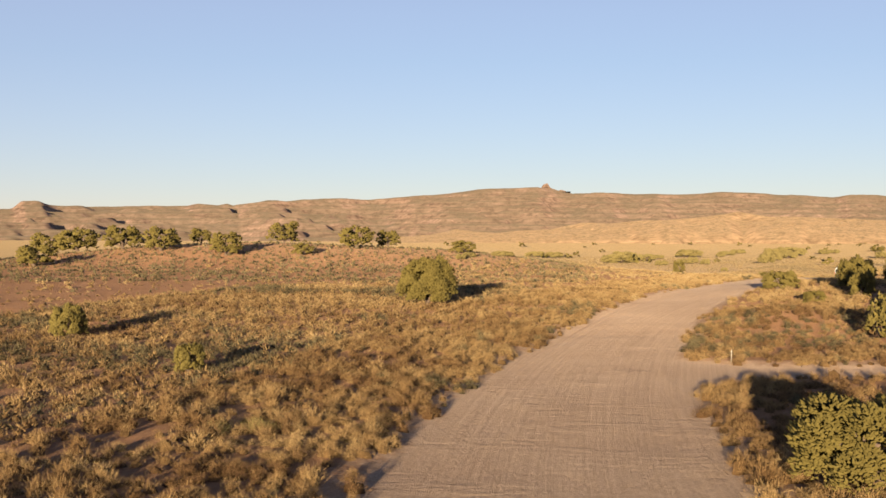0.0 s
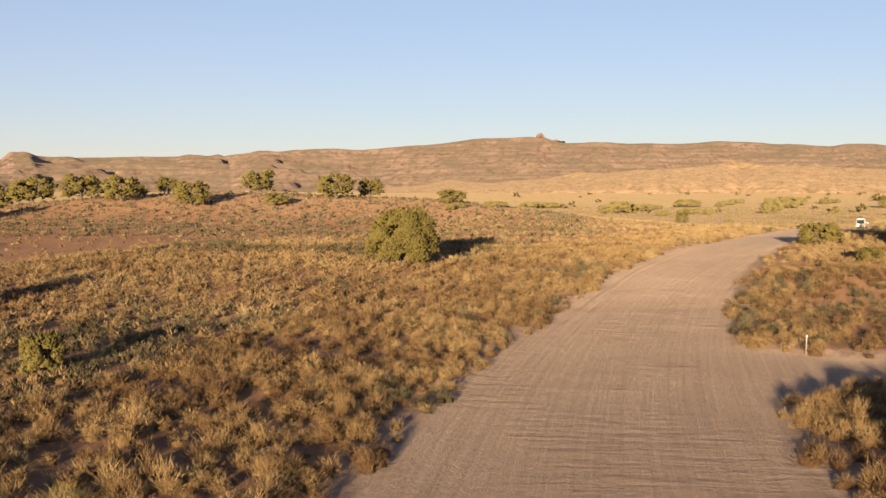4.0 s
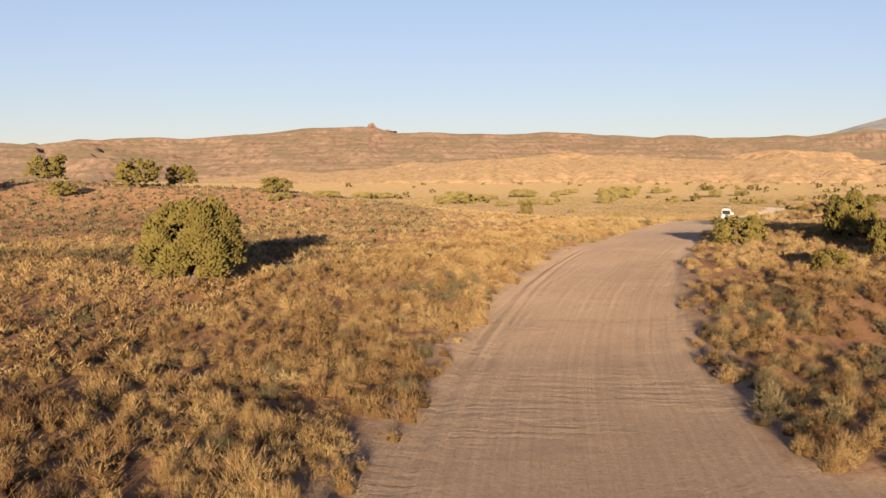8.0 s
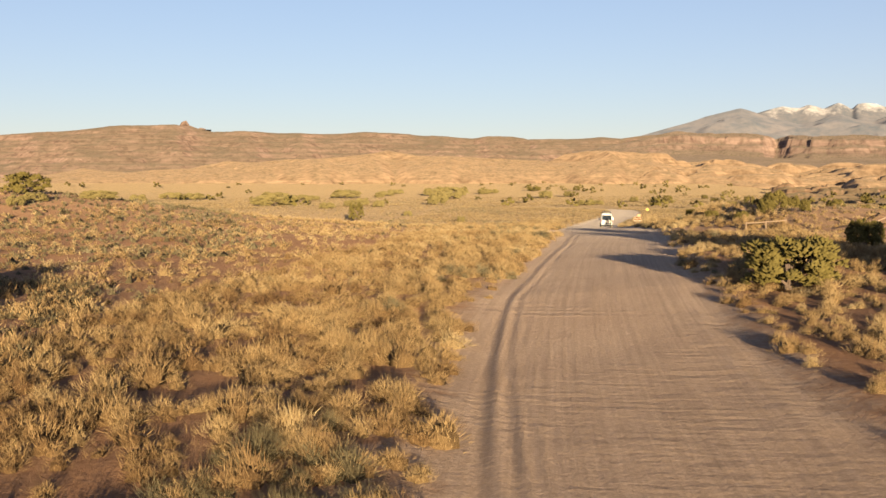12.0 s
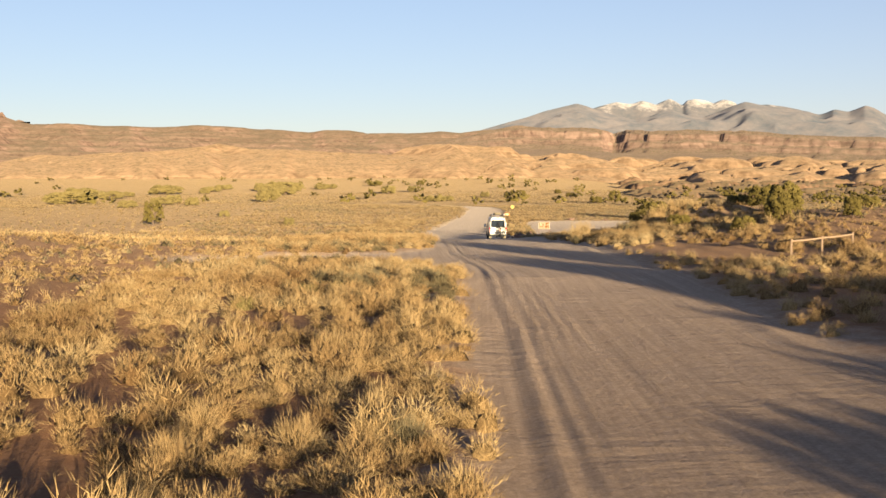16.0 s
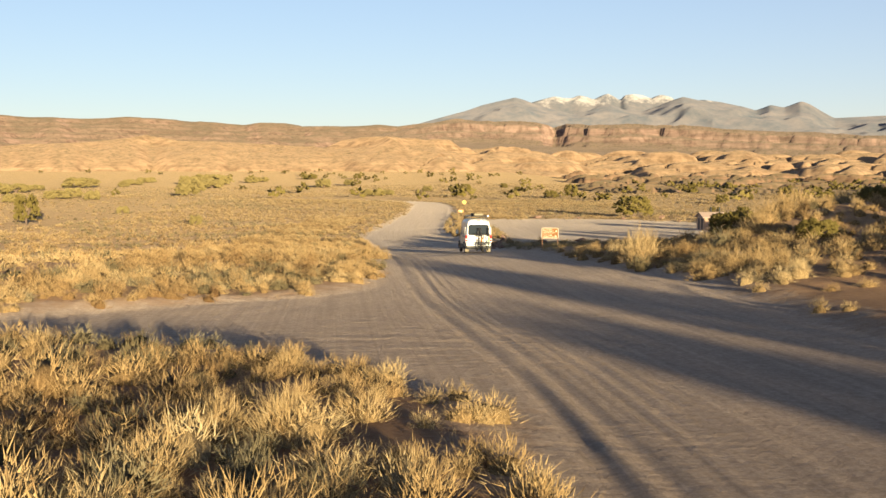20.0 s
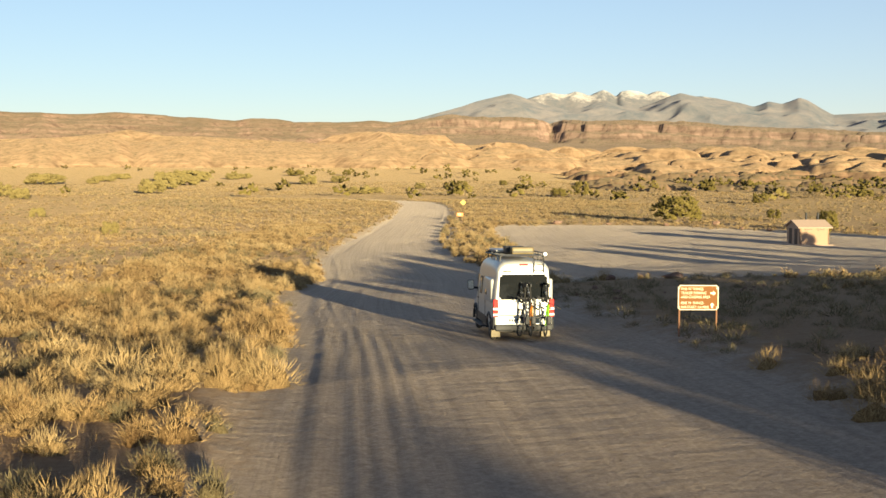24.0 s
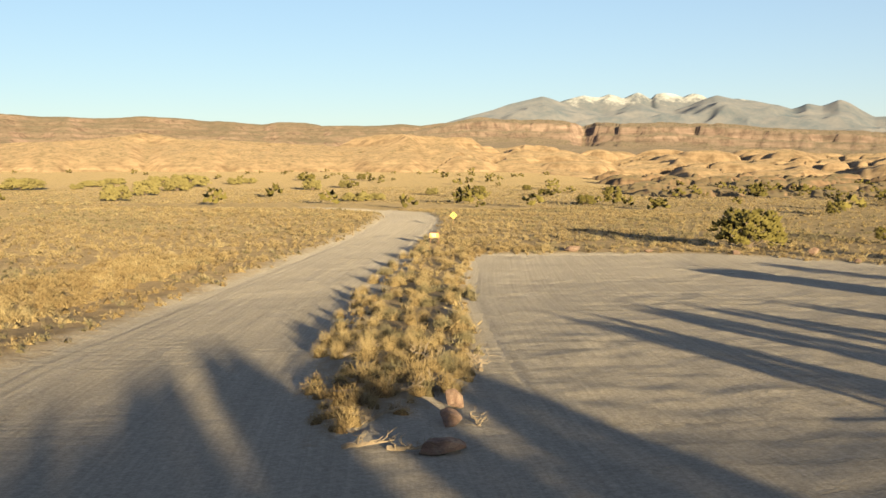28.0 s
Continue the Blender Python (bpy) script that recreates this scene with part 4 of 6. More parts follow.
x, y, d = brush_sites(230000, -60, 260, 18, 345, 0.3, 7)
ok = BARE_BANK(x, y) < 0.3
near_x, near_y = x[ok][:4400], y[ok][:4400]
sow(near_x, near_y, near_protos, "roadside", "in loose clumps along the road", share=0.4, lo=0.5)
x, y, d = brush_sites(230000, -60, 260, 18, 420, 7, 17)
ok = (BARE_BANK(x, y) < 0.3)
sow(x[ok][:8800], y[ok][:8800], edge_protos, "verge", "a few steps from the road", share=0.4, lo=0.5)
ex, ey = RNG.uniform(95, 140, 1500), RNG.uniform(268, 312, 1500)
ok = (bare_dist(ex, ey) > 0.9) & (BARE_BANK(ex, ey) > 0.25)
s, h = sizes(ex[ok], ey[ok])
scrub_protos = [brush_mesh(80, 250 + k, 0.2, 0.012, None, 0.4) for k in range(4)]
scatter("bank_scrub", scrub_protos, ex[ok], ey[ok], s * 0.85, h * 0.6, SAGE, "low dry scrub on the bare bank round the trail sign", "brush")
x, y, d = brush_sites(230000, -60, 260, 18, 420, 0.2, 24)
x, y = x[:9000], y[:9000]
s = RNG.uniform(0.25, 0.75, len(x))
scatter("grass_tufts", litter_protos, x, y, s, s * RNG.uniform(0.5, 1.0, len(x)), STRAW, "short dry grass tufts on the red soil", "grass", 0.0)
x, y, d = brush_sites(260000, -100, 340, 18, 560, 0.4, 60)
ok = (d >= 17) | (y > 345)
sow(x[ok][:25000], y[ok][:25000], mid_protos, "open", "over the open ground", 0.9, 0.22, 0.5)
x, y, d = brush_sites(60000, -55, 12, 50, 175, 15, 60)
sow(x[:5200], y[:5200], mid_protos, "west_flat", "close together on the flat round the large juniper", 1.0, 0.12, 0.6)
x, y, d = brush_sites(260000, -250, 700, 120, 900, 55, 900)
x, y = x[:46000], y[:46000]
s, h = sizes(x, y, 0.5)
s = s * (1 + 0.7 * smooth01(np.hypot(x - 60, y - 150), 200, 700))
kind_ = fbm(x / 40, y / 40, 125, 2) + RNG.normal(0, 0.3, len(x)) > 0.3
scatter("far_brush", far_protos, x[~kind_], y[~kind_], s[~kind_], h[~kind_] * 0.8, STRAW, "dry brush over the distant flats", "brush")
scatter("far_sage", far_protos, x[kind_], y[kind_], s[kind_], h[kind_] * 0.8, SAGE, "olive brush over the distant flats", "brush")

ox, oy = RNG.uniform(-150, 260, 17000), RNG.uniform(-60, 330, 17000)       # brush beyond the stretch that the road looks over
ok = ((ox < np.interp(oy, LEFT_Y, LEFT_X)) | (ox > np.interp(oy, RIGHT_Y, RIGHT_X)) | (oy < 18)) & (bare_dist(ox, oy) > 2)
ox, oy = ox[ok], oy[ok]
s, h = sizes(ox, oy, 0.5)
scatter("outer_brush", far_protos, ox, oy, s, h, STRAW, "dry brush over the ground away from the road", "brush")
hx, hy = RNG.uniform(-125, 30, 9000), RNG.uniform(190, 335, 9000)
ok = (hx > np.interp(hy, LEFT_Y, LEFT_X)) & (RNG.uniform(0, 1, 9000) < 0.75 - 0.7 * np.exp(-(((hx + 60) / 55) ** 2) - ((hy - 318) / 22) ** 2)) & (road_dist(hx, hy)[0] > 25)
hx, hy = hx[ok], hy[ok]
s, h = sizes(hx, hy, 0.45)
scatter("hill_sage", far_protos, hx, hy, s, h, SAGE, "dark low brush over the sandy rise", "brush")

# single bushes close to the road, each a thing of its own
BLADES = 800


def bush_thing(name, proto, mat, label, category, group):
    pv, pf, pd, pn = proto
    n = BLADES * 3
    root = new(name)
    tagged(root, label, category, group)
    crown = round_normals(mesh_object("crown", pv[:n], pf[pd == 0], mat, root), pn[:n])
    crown.data.attributes.new("tone", "FLOAT", "POINT").data.foreach_set("value", np.full(n, 0.6, np.float32))
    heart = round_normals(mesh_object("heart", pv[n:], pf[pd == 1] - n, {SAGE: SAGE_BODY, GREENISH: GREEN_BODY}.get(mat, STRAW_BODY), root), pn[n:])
    heart.data.attributes.new("tone", "FLOAT", "POINT").data.foreach_set("value", np.full(len(pv) - n, 0.6, np.float32))
    return root


bush_protos = [brush_mesh(BLADES, 260 + k, 0.15, 0.0032, (12, 4), 0.1 + 0.1 * k, (0.45, 0.72)) for k in range(5)]
bush_meshes = [bush_thing("roadside_bush", bush_protos[k], STRAW if k < 4 else SAGE, "dry straw-coloured bush of fine sprigs beside the dirt road", "bush", "bushes beside the road") for k in range(5)]
d0, side0 = road_dist(near_x, near_y)
cand = RNG.permutation(np.where((d0 > 0.5) & (d0 < 7) & (near_y > 55) & (near_y < 330))[0])[:225]
bx, by = near_x[cand] + RNG.uniform(-0.6, 0.6, len(cand)), near_y[cand] + RNG.uniform(-0.6, 0.6, len(cand))
ok = bare_dist(bx, by) > 0.6
bx, by = bx[ok], by[ok]
isl_t, isl_u = RNG.uniform(0, 1, 130) ** 1.3, RNG.uniform(0.0, 0.97, 130)                     # the brush strip between road and lot
knots_ = [0, 0.1, 0.25, 0.45, 0.8, 1]
ix = np.interp(isl_t, knots_, [134.2, 137.4, 144.4, 154, 175, 187]) * (1 - isl_u) + np.interp(isl_t, knots_, [137.5, 139.7, 146.6, 157.4, 172.5, 192]) * isl_u
iy = np.interp(isl_t, knots_, [350, 357.6, 371.5, 389.6, 426, 445]) * (1 - isl_u) + np.interp(isl_t, knots_, [342, 345.4, 358.6, 377.6, 405, 440]) * isl_u
ok = bare_dist(ix, iy) > 0.3
bx, by = np.r_[bx, ix[ok]], np.r_[by, iy[ok]]
bz = ground_z(bx, by)
for k in range(len(bx)):
    big = RNG.uniform(0.8, 1.5) if by[k] < 340 else RNG.uniform(0.95, 1.5)
    m = pose(bx[k], by[k], bz[k] - 0.04, 0, 0, RNG.uniform(0, 360)) @ Matrix.Diagonal((big, big, big * RNG.uniform(0.85, 1.15), 1))
    if k < 5:
        bush_meshes[k].matrix_basis = m
    else:
        ob = copy_thing(bush_meshes[k % 5], Matrix())
        ob.matrix_basis = m


# tall lit bushes on the bank past the road, second row added for shade
for k, (bx_, by_, w_, h_) in enumerate(((91.5, 250.4, 1.9, 1.5), (91.3, 248.9, 2.4, 2.0), (92.2, 248.4, 2.2, 1.8), (93.6, 253.9, 1.5, 1.2), (98.1, 252.4, 2.4, 1.6),
                                          (92.2, 257, 2.6, 3.2), (94, 258.4, 2.4, 3.2), (100.6, 256.6, 2.4, 2.6), (102.2, 257.8, 2.6, 2.6), (103.8, 258.0, 2.5, 2.5), (105.4, 258.6, 2.6, 2.5), (107, 259.2, 2.5, 2.4), (108.6, 258, 2.2, 2.0))):
    ob = copy_thing(bush_meshes[k % 4], Matrix())
    ob.matrix_basis = pose(bx_, by_, float(ground_z(np.array([bx_]), np.array([by_]))[0]), 0, 0, 70 * k) @ Matrix.Diagonal((w_, w_, h_ * 0.9, 1))
# a few broad greenish bushes among the straw
for bx_, by_, w_, h_ in ((51.0, 214.1, 1.5, 0.7), (52.5, 214.2, 1.7, 0.75), (47.1, 210.3, 1.6, 0.8), (-8.6, 54.5, 2.6, 1.0), (-10.6, 53.6, 2.0, 0.9), (93, 318, 2.0, 1.0)):
    root = bush_thing("green_bush", bush_protos[4], GREENISH, "broad yellow-green bush among the dry brush", "bush", "green bushes")
    root.matrix_basis = pose(bx_, by_, float(ground_z(np.array([bx_]), np.array([by_]))[0]) - 0.05, 0, 0, bx_ * 40) @ Matrix.Diagonal((w_, w_ * 0.85, h_ * 1.3, 1))


def tufts(centres, ways, length, width, seed):
    """Small pointed leaf clumps: three-sided spikes."""
    g = np.random.default_rng(seed)
    n = len(centres)
    side = unit(np.cross(ways, g.normal(0, 1, (n, 3))))
    other = np.cross(ways, side)
    L = length * g.uniform(0.6, 1.3, n)[:, None]
    Wd = width * g.uniform(0.7, 1.3, n)[:, None]
    ring = [centres + (np.cos(q) * side + np.sin(q) * other) * Wd for q in (0, 2.09, 4.19)]
    v = np.stack([*ring, centres + ways * L, centres - ways * L * 0.35], 1).reshape(-1, 3)
    k = np.arange(n)[:, None] * 5
    f = np.concatenate([k + [0, 1, 3], k + [1, 2, 3], k + [2, 0, 3], k + [1, 0, 4], k + [2, 1, 4], k + [0, 2, 4]], 0)
    return v, f


def juniper_crown(seed, lobes, per, length, width, gap=0.0, squat=1.0):
    """A crown of unit width and height: lobes of upright sprigs round a dome, with hollows between."""
    g = np.random.default_rng(seed)
    cs, ws, ns_ = [], [], []
    for k in range(lobes):
        a = 2.399 * k + g.normal(0, 0.25)
        u = (k + 0.5) / lobes
        zz = 0.14 + 0.66 * u
        rr = 0.36 * np.sqrt(max(0.05, 1 - ((zz - 0.38) / 0.6) ** 2)) * g.uniform(0.75, 1.1)
        c = np.array([rr * np.cos(a), rr * np.sin(a), zz * squat])
        rad = 0.15 * g.uniform(0.7, 1.25)
        n = int(per * g.uniform(0.7, 1.2))
        dirs = unit(g.normal(0, 1, (n, 3)))
        dirs[:, 2] = np.abs(dirs[:, 2]) * 1.0 - 0.28
        p = c + dirs * rad * np.array([0.85, 0.85, 1.35]) * g.uniform(0.55, 1.0, (n, 1))
        w = dirs * np.array([0.7, 0.7, 0.4]) + np.array([0, 0, 0.75]) + g.normal(0, 0.25, (n, 3))
        cs.append(p)
        ws.append(unit(w))
        ns_.append(unit(0.9 * dirs + 0.4 * unit(p - np.array([0, 0, 0.35 * squat])) + g.normal(0, 0.4, (n, 3))))
    c, w, nr = np.concatenate(cs), np.concatenate(ws), np.concatenate(ns_)
    if gap:
        ok = vnoise(c[:, 0] * 9 + seed, c[:, 1] * 9 + c[:, 2] * 7, seed) > gap - 1
        c, w, nr = c[ok], w[ok], nr[ok]
    v, f = tufts(c, w, length, width, seed + 1)
    own = unit(v - np.repeat(c, 5, 0))
    return v, f, np.zeros(len(f), np.int32), unit(np.repeat(nr, 5, 0) + 0.7 * own)


def limb(bm, pts, r0, r1, n=6):
    """A tapered bent limb along points."""
    rings = []
    for k, p in enumerate(pts):
        t = k / (len(pts) - 1)
        r = r0 * (1 - t) + r1 * t
        ahead = (Vector(pts[min(k + 1, len(pts) - 1)]) - Vector(pts[max(k - 1, 0)])).normalized()
        u = ahead.orthogonal().normalized()
        w = ahead.cross(u)
        rings.append([bm.verts.new(Vector(p) + (u * math.cos(q) + w * math.sin(q)) * r) for q in (2 * math.pi * i / n for i in range(n))])
    for r1_, r2_ in zip(rings, rings[1:]):
        for i in range(n):
            bm.faces.new((r1_[i], r1_[(i + 1) % n], r2_[(i + 1) % n], r2_[i]))
    bm.faces.new(rings[0][::-1])
    bm.faces.new(rings[-1])


def juniper(seed, lobes, per, length, width, label, mat=JUNIPER, gap=0.0, squat=1.0):
    """A tree of unit width and height, later scaled: trunk with limbs, and a crown."""
    g = np.random.default_rng(seed)
    root = new("juniper_tree")
    bm = bmesh.new()
    limb(bm, [(0, 0, -0.06), (0.01, 0.0, 0.08), (0.0, 0.02, 0.22), (0.02, 0.0, 0.45)], 0.045, 0.02)
    for k in range(7):
        a = 2 * math.pi * k / 7 + g.uniform(-0.3, 0.3)
        r = g.uniform(0.2, 0.34)
        limb(bm, [(0, 0, 0.05 + 0.02 * k), (r * 0.45 * math.cos(a), r * 0.45 * math.sin(a), 0.17 + 0.03 * k), (r * math.cos(a), r * math.sin(a), (0.38 + 0.05 * k) * squat)], 0.022, 0.006, 5)
    part("trunk", bm, BARK, root)
    v, f, _, nr = juniper_crown(seed, lobes, per, length, width, gap, squat)
    crown = round_normals(mesh_object("crown", v, f, mat, root), nr)
    crown.data.attributes.new("tone", "FLOAT", "POINT").data.foreach_set("value", np.full(len(v), 0.5, np.float32))
    return tagged(root, label, "tree", "junipers")


def place_tree(proto, x, y, w, h, used):
    z = float(ground_z(np.array([x]), np.array([y]))[0])
    m = pose(x, y, z - 0.05, 0, 0, (x * 37 + y * 11) % 360)
    if proto not in used:
        used.add(proto)
        ob = proto
    else:
        ob = copy_thing(proto, Matrix())
    ob.matrix_basis = m @ Matrix.Diagonal((w, w, h, 1))
    return ob


USED = set()
BIG = juniper(301, 62, 230, 0.036, 0.0125, "large rounded olive-green juniper alone in the brush")
ROADSIDE = [juniper(310 + k, 34, 100, 0.058, 0.02, "dense olive juniper tree close to the dirt road", gap=0.25) for k in range(2)]
HILLSIDE = [juniper(320 + k, 22, 46, 0.075, 0.028, "dark olive juniper on the sandy rise", gap=0.3) for k in range(3)]
PLAIN = [juniper(330 + k, 26, 44, 0.07, 0.028, "rounded juniper standing on the brushy flat", gap=0.08) for k in range(3)]
place_tree(BIG, -1.8, 131.5, 7.3, 6.0, USED)
place_tree(juniper(303, 56, 190, 0.034, 0.0125, "dense olive juniper tree at the very edge of the dirt road"), 15.9, 42.0, 6.6, 4.0, USED)
# (54.2, 150) and those at x 111 to 122 are added to cast shade
for k, (x, y, w, h) in enumerate([(-32.6, 99.2, 3.5, 3.2), (-16.9, 75.9, 2.3, 2.2), (50.5, 137, 3.4, 3.4), (45.6, 154.4, 5.4, 3.0), (54.2, 150, 5.2, 4.4), (43.2, 132.6, 2.9, 1.8),
                                  (57.5, 157, 4.6, 3.9), (100, 252, 2.4, 1.3), 
                                  (101.8, 241, 2.8, 2.3), (72, 182, 3.4, 2.7), (117, 246, 3.0, 1.8), (104, 235, 1.6, 1.9), (111.6, 254, 3.0, 2.4), (116.2, 256, 3.2, 2.8),
                                  (121.6, 262, 4.2, 3.6), (113, 259, 3, 2.2), (98, 241, 2.2, 1.4), (102.0, 260.8, 2.6, 1.6), (106.4, 245.4, 3.4, 3.0)]):
    place_tree(ROADSIDE[k % 2], x, y, w, h, USED)
for k, (x, y, w, h) in enumerate([(-67.9, 274.7, 7, 4.8), (-50.2, 263.9, 6.5, 4.6), (-43, 308, 7, 5), (-21, 277, 7, 4.6), (-14, 290, 5, 3.8),
                                  (-88.9, 247.8, 7, 3.8), (-93, 290, 9, 5.2), (-80, 285, 8, 5), (-64, 302, 5, 3.4), (-104, 300, 8, 5),
                                  (4.9, 269, 5, 2.6), (-112, 270, 7, 4.4), (-77, 322, 5, 3.4), (-32, 262, 4, 2.4)]):
    place_tree(HILLSIDE[k % 3], x, y, w * 1.35, h * 1.3, USED)
# junipers that stand singly on the flats past the lot
for k, (x, y, w, h) in enumerate([(209, 404, 8.6, 5.4), (314, 490, 4.6, 3.7), (236, 408, 2.8, 2.2), (209, 371, 3.2, 3.4), (356, 520, 2.2, 2.5), (320, 582, 6, 6.4), (363, 740, 7.2, 4.8), (312, 585, 6.6, 3.6),
                                  (313, 552, 4.1, 2.6), (410, 535, 7, 3.2), (197, 334, 3.4, 4.0), (190, 355, 3.2, 3.0), (388, 726, 6, 3.2), (424, 798, 5.4, 3.6), (401, 1050, 14, 5), (439, 1042, 7, 5.4), (89, 430, 4.7, 6.2)]):
    place_tree(PLAIN[k % 3], x, y, w, h, USED)
# bank trees added to shade road and lot, unseen at x 38 to 62
for k, (x, y, w, h) in enumerate([(143, 300, 3.8, 3.4), (149, 302, 4.0, 3.6), (153.5, 303, 3.4, 3.4), (38, 95, 5, 4.6), (58, 118, 6, 4.6), (50, 108, 6, 5), (62, 122, 5, 4), (46, 105, 6, 5), (53, 117, 6, 5),
                                  (160, 304, 2.6, 3.4), (171, 310, 3.4, 3.6)]):
    place_tree(PLAIN[(k + 1) % 3], x, y, w, h, USED)
# low spreading yellow-green shrubs over the flats
THICKET = [juniper(350 + k, 30, 80, 0.055, 0.022, "low spreading yellow-green shrub on the sandy flat", GREENISH, 0.15, 0.8) for k in range(3)]
for shrub in THICKET:
    shrub.name = "desert_shrub"
    tagged(shrub, "low spreading yellow-green shrub on the sandy flat", "shrub", "shrubs on the flats")
for k, (x, y, w, h) in enumerate([(194, 900, 24, 8), (239, 960, 17, 5), (262, 1010, 16, 5), (300, 1000, 17, 8), (196, 690, 10.9, 7.6), (290, 940, 22, 9), (328, 980, 11, 6), (343, 1000, 11, 5), (330, 856, 11, 7.6),
                                  (361, 887, 7, 6), (269, 658, 11, 4.2), (286, 679, 8, 3.4), (344, 748, 6, 4.4), (123, 534, 5, 3.7), (161, 852, 10, 4.2), (222, 911, 8, 4), (115, 465, 3.2, 2.4), (115, 411, 2.7, 2.5)]):
    place_tree(THICKET[k % 3], x, y, w, h, USED)
for k, (x, y, w, h) in enumerate([(6, 260, 3.6, 1.6), (14, 270, 6, 1.7), (4, 254, 2.6, 1.8), (73, 900, 18, 6), (86, 880, 17, 6), (130, 820, 22, 8), (143, 800, 15, 6), (116, 547, 9, 3.4),
                                  (123, 560, 6, 4), (274, 950, 15, 8), (229, 788, 13, 8.6), (47, 820, 12, 6), (102, 660, 24, 7), (102, 531, 7, 3.2), (261, 860, 16, 7)]):
    place_tree(THICKET[(k + 1) % 3], x, y, w, h, USED)
# far woods
g = np.random.default_rng(5)
fx, fy = g.uniform(-300, 1300, 9000), g.uniform(420, 1500, 9000)
faz, fr = np.degrees(np.arctan2(fx - 60, fy - 180)), np.hypot(fx - 60, fy - 180)
dens = 0.03 + 0.5 * np.clip(fbm(fx / 90, fy / 90, 131, 3), 0, 1) + 0.7 * smooth01(faz, 34, 42)
ok = (faz > -26) & (faz < 54) & (fr > 420) & (fr < 1250) & (g.uniform(0, 1, 9000) < dens)
fx, fy = fx[ok][:420], fy[ok][:420]
far_tree = [juniper_crown(340 + k, 6, 5, 0.28, 0.12) for k in range(3)]
s = g.uniform(3.0, 7.5, len(fx))
scatter("far_junipers", far_tree, fx, fy, s, s * g.uniform(0.5, 0.8, len(fx)), JUNIPER, "scattered junipers over the far flats", "trees")

# ---------------------------------------------------------------- small materials
WHITE = plain("white_van_paint", (0.5, 0.485, 0.45), 0.3, spec=0.5, vary=0.05, scale=1.5)
CLAD = plain("black_plastic", (0.025, 0.025, 0.027), 0.55)
RUBBER = plain("tyre_rubber", (0.03, 0.028, 0.026), 0.85)
STEEL = plain("dark_metal", (0.022, 0.022, 0.024), 0.5, 0.0, spec=0.3)
CHROME = plain("bare_metal", (0.6, 0.6, 0.6), 0.25, 1.0)
GLASS = plain("tinted_glass", (0.012, 0.014, 0.016), 0.03, spec=1.0, vary=0.0)
SHADE_TAN = plain("window_shade", (0.45, 0.27, 0.13), 0.15, spec=0.8)
RED = plain("red_lamp", (0.5, 0.012, 0.012), 0.5, spec=0.2)
CLEAR = plain("clear_lamp", (0.75, 0.72, 0.7), 0.15, spec=0.6)
CASE = plain("tan_case", (0.17, 0.125, 0.05), 0.45)
PLATE = plain("pale_plate", (0.6, 0.62, 0.68), 0.4)
BROWN = plain("brown_sign_sheet", (0.19, 0.068, 0.008), 0.7, vary=0.05)
CREAM = plain("cream_lettering", (0.85, 0.75, 0.55), 0.45, vary=0.04)
RUST = plain("rusty_post", (0.22, 0.11, 0.06), 0.8)
YELLOW = plain("yellow_sign_sheet", (0.75, 0.48, 0.01), 0.4, vary=0.04)
INK = plain("black_ink", (0.02, 0.02, 0.02), 0.5)
ORANGE = plain("orange_board", (0.6, 0.24, 0.05), 0.5)
TANWALL = plain("tan_plaster_wall", (0.52, 0.36, 0.25), 0.85)
TANROOF = plain("tan_roof", (0.58, 0.42, 0.31), 0.8)
DARKDOOR = plain("dark_brown_door", (0.06, 0.04, 0.03), 0.6)
DEADWOOD = plain("bleached_wood", (0.3, 0.22, 0.15), 0.85, vary=0.25)
RAILWOOD = plain("weathered_rail", (0.34, 0.24, 0.16), 0.9, vary=0.2)
LIME = plain("lime_bike_paint", (0.25, 0.6, 0.03), 0.3, spec=0.6)
AMBER = plain("orange_bike_paint", (0.55, 0.2, 0.03), 0.3, spec=0.6)
GREY = plain("grey_bike_paint", (0.12, 0.12, 0.13), 0.3, spec=0.6)
POSTWHITE = plain("weathered_marker", (0.42, 0.38, 0.33), 0.6)


def gz(x, y):
    return float(ground_z(np.array([float(x)]), np.array([float(y)]))[0])


def road_z(x, y):
    return float(land(np.array([float(x)]), np.array([float(y)]))[0]) - 0.03


def box(bm, cx, cy, cz, sx, sy, sz, bevel=0.0, turn=None):
    m = Matrix.Translation((cx, cy, cz)) @ (turn or Matrix()) @ Matrix.Diagonal((sx, sy, sz, 1))
    r = bmesh.ops.create_cube(bm, size=1.0, matrix=m)
    if bevel:
        es = list({e_ for v in r["verts"] for e_ in v.link_edges})
        bmesh.ops.bevel(bm, geom=es, offset=bevel, segments=2, affect="EDGES", profile=0.6)


def tube(bm, pts, r, n=8):
    limb(bm, pts, r, r, n)


def disc(bm, centre, axis, r, depth, n=24, r2=None):
    turn = Vector((0, 0, 1)).rotation_difference(Vector(axis)).to_matrix().to_4x4()
    bmesh.ops.create_cone(bm, cap_ends=True, segments=n, radius1=r, radius2=r if r2 is None else r2, depth=depth, matrix=Matrix.Translation(centre) @ turn)


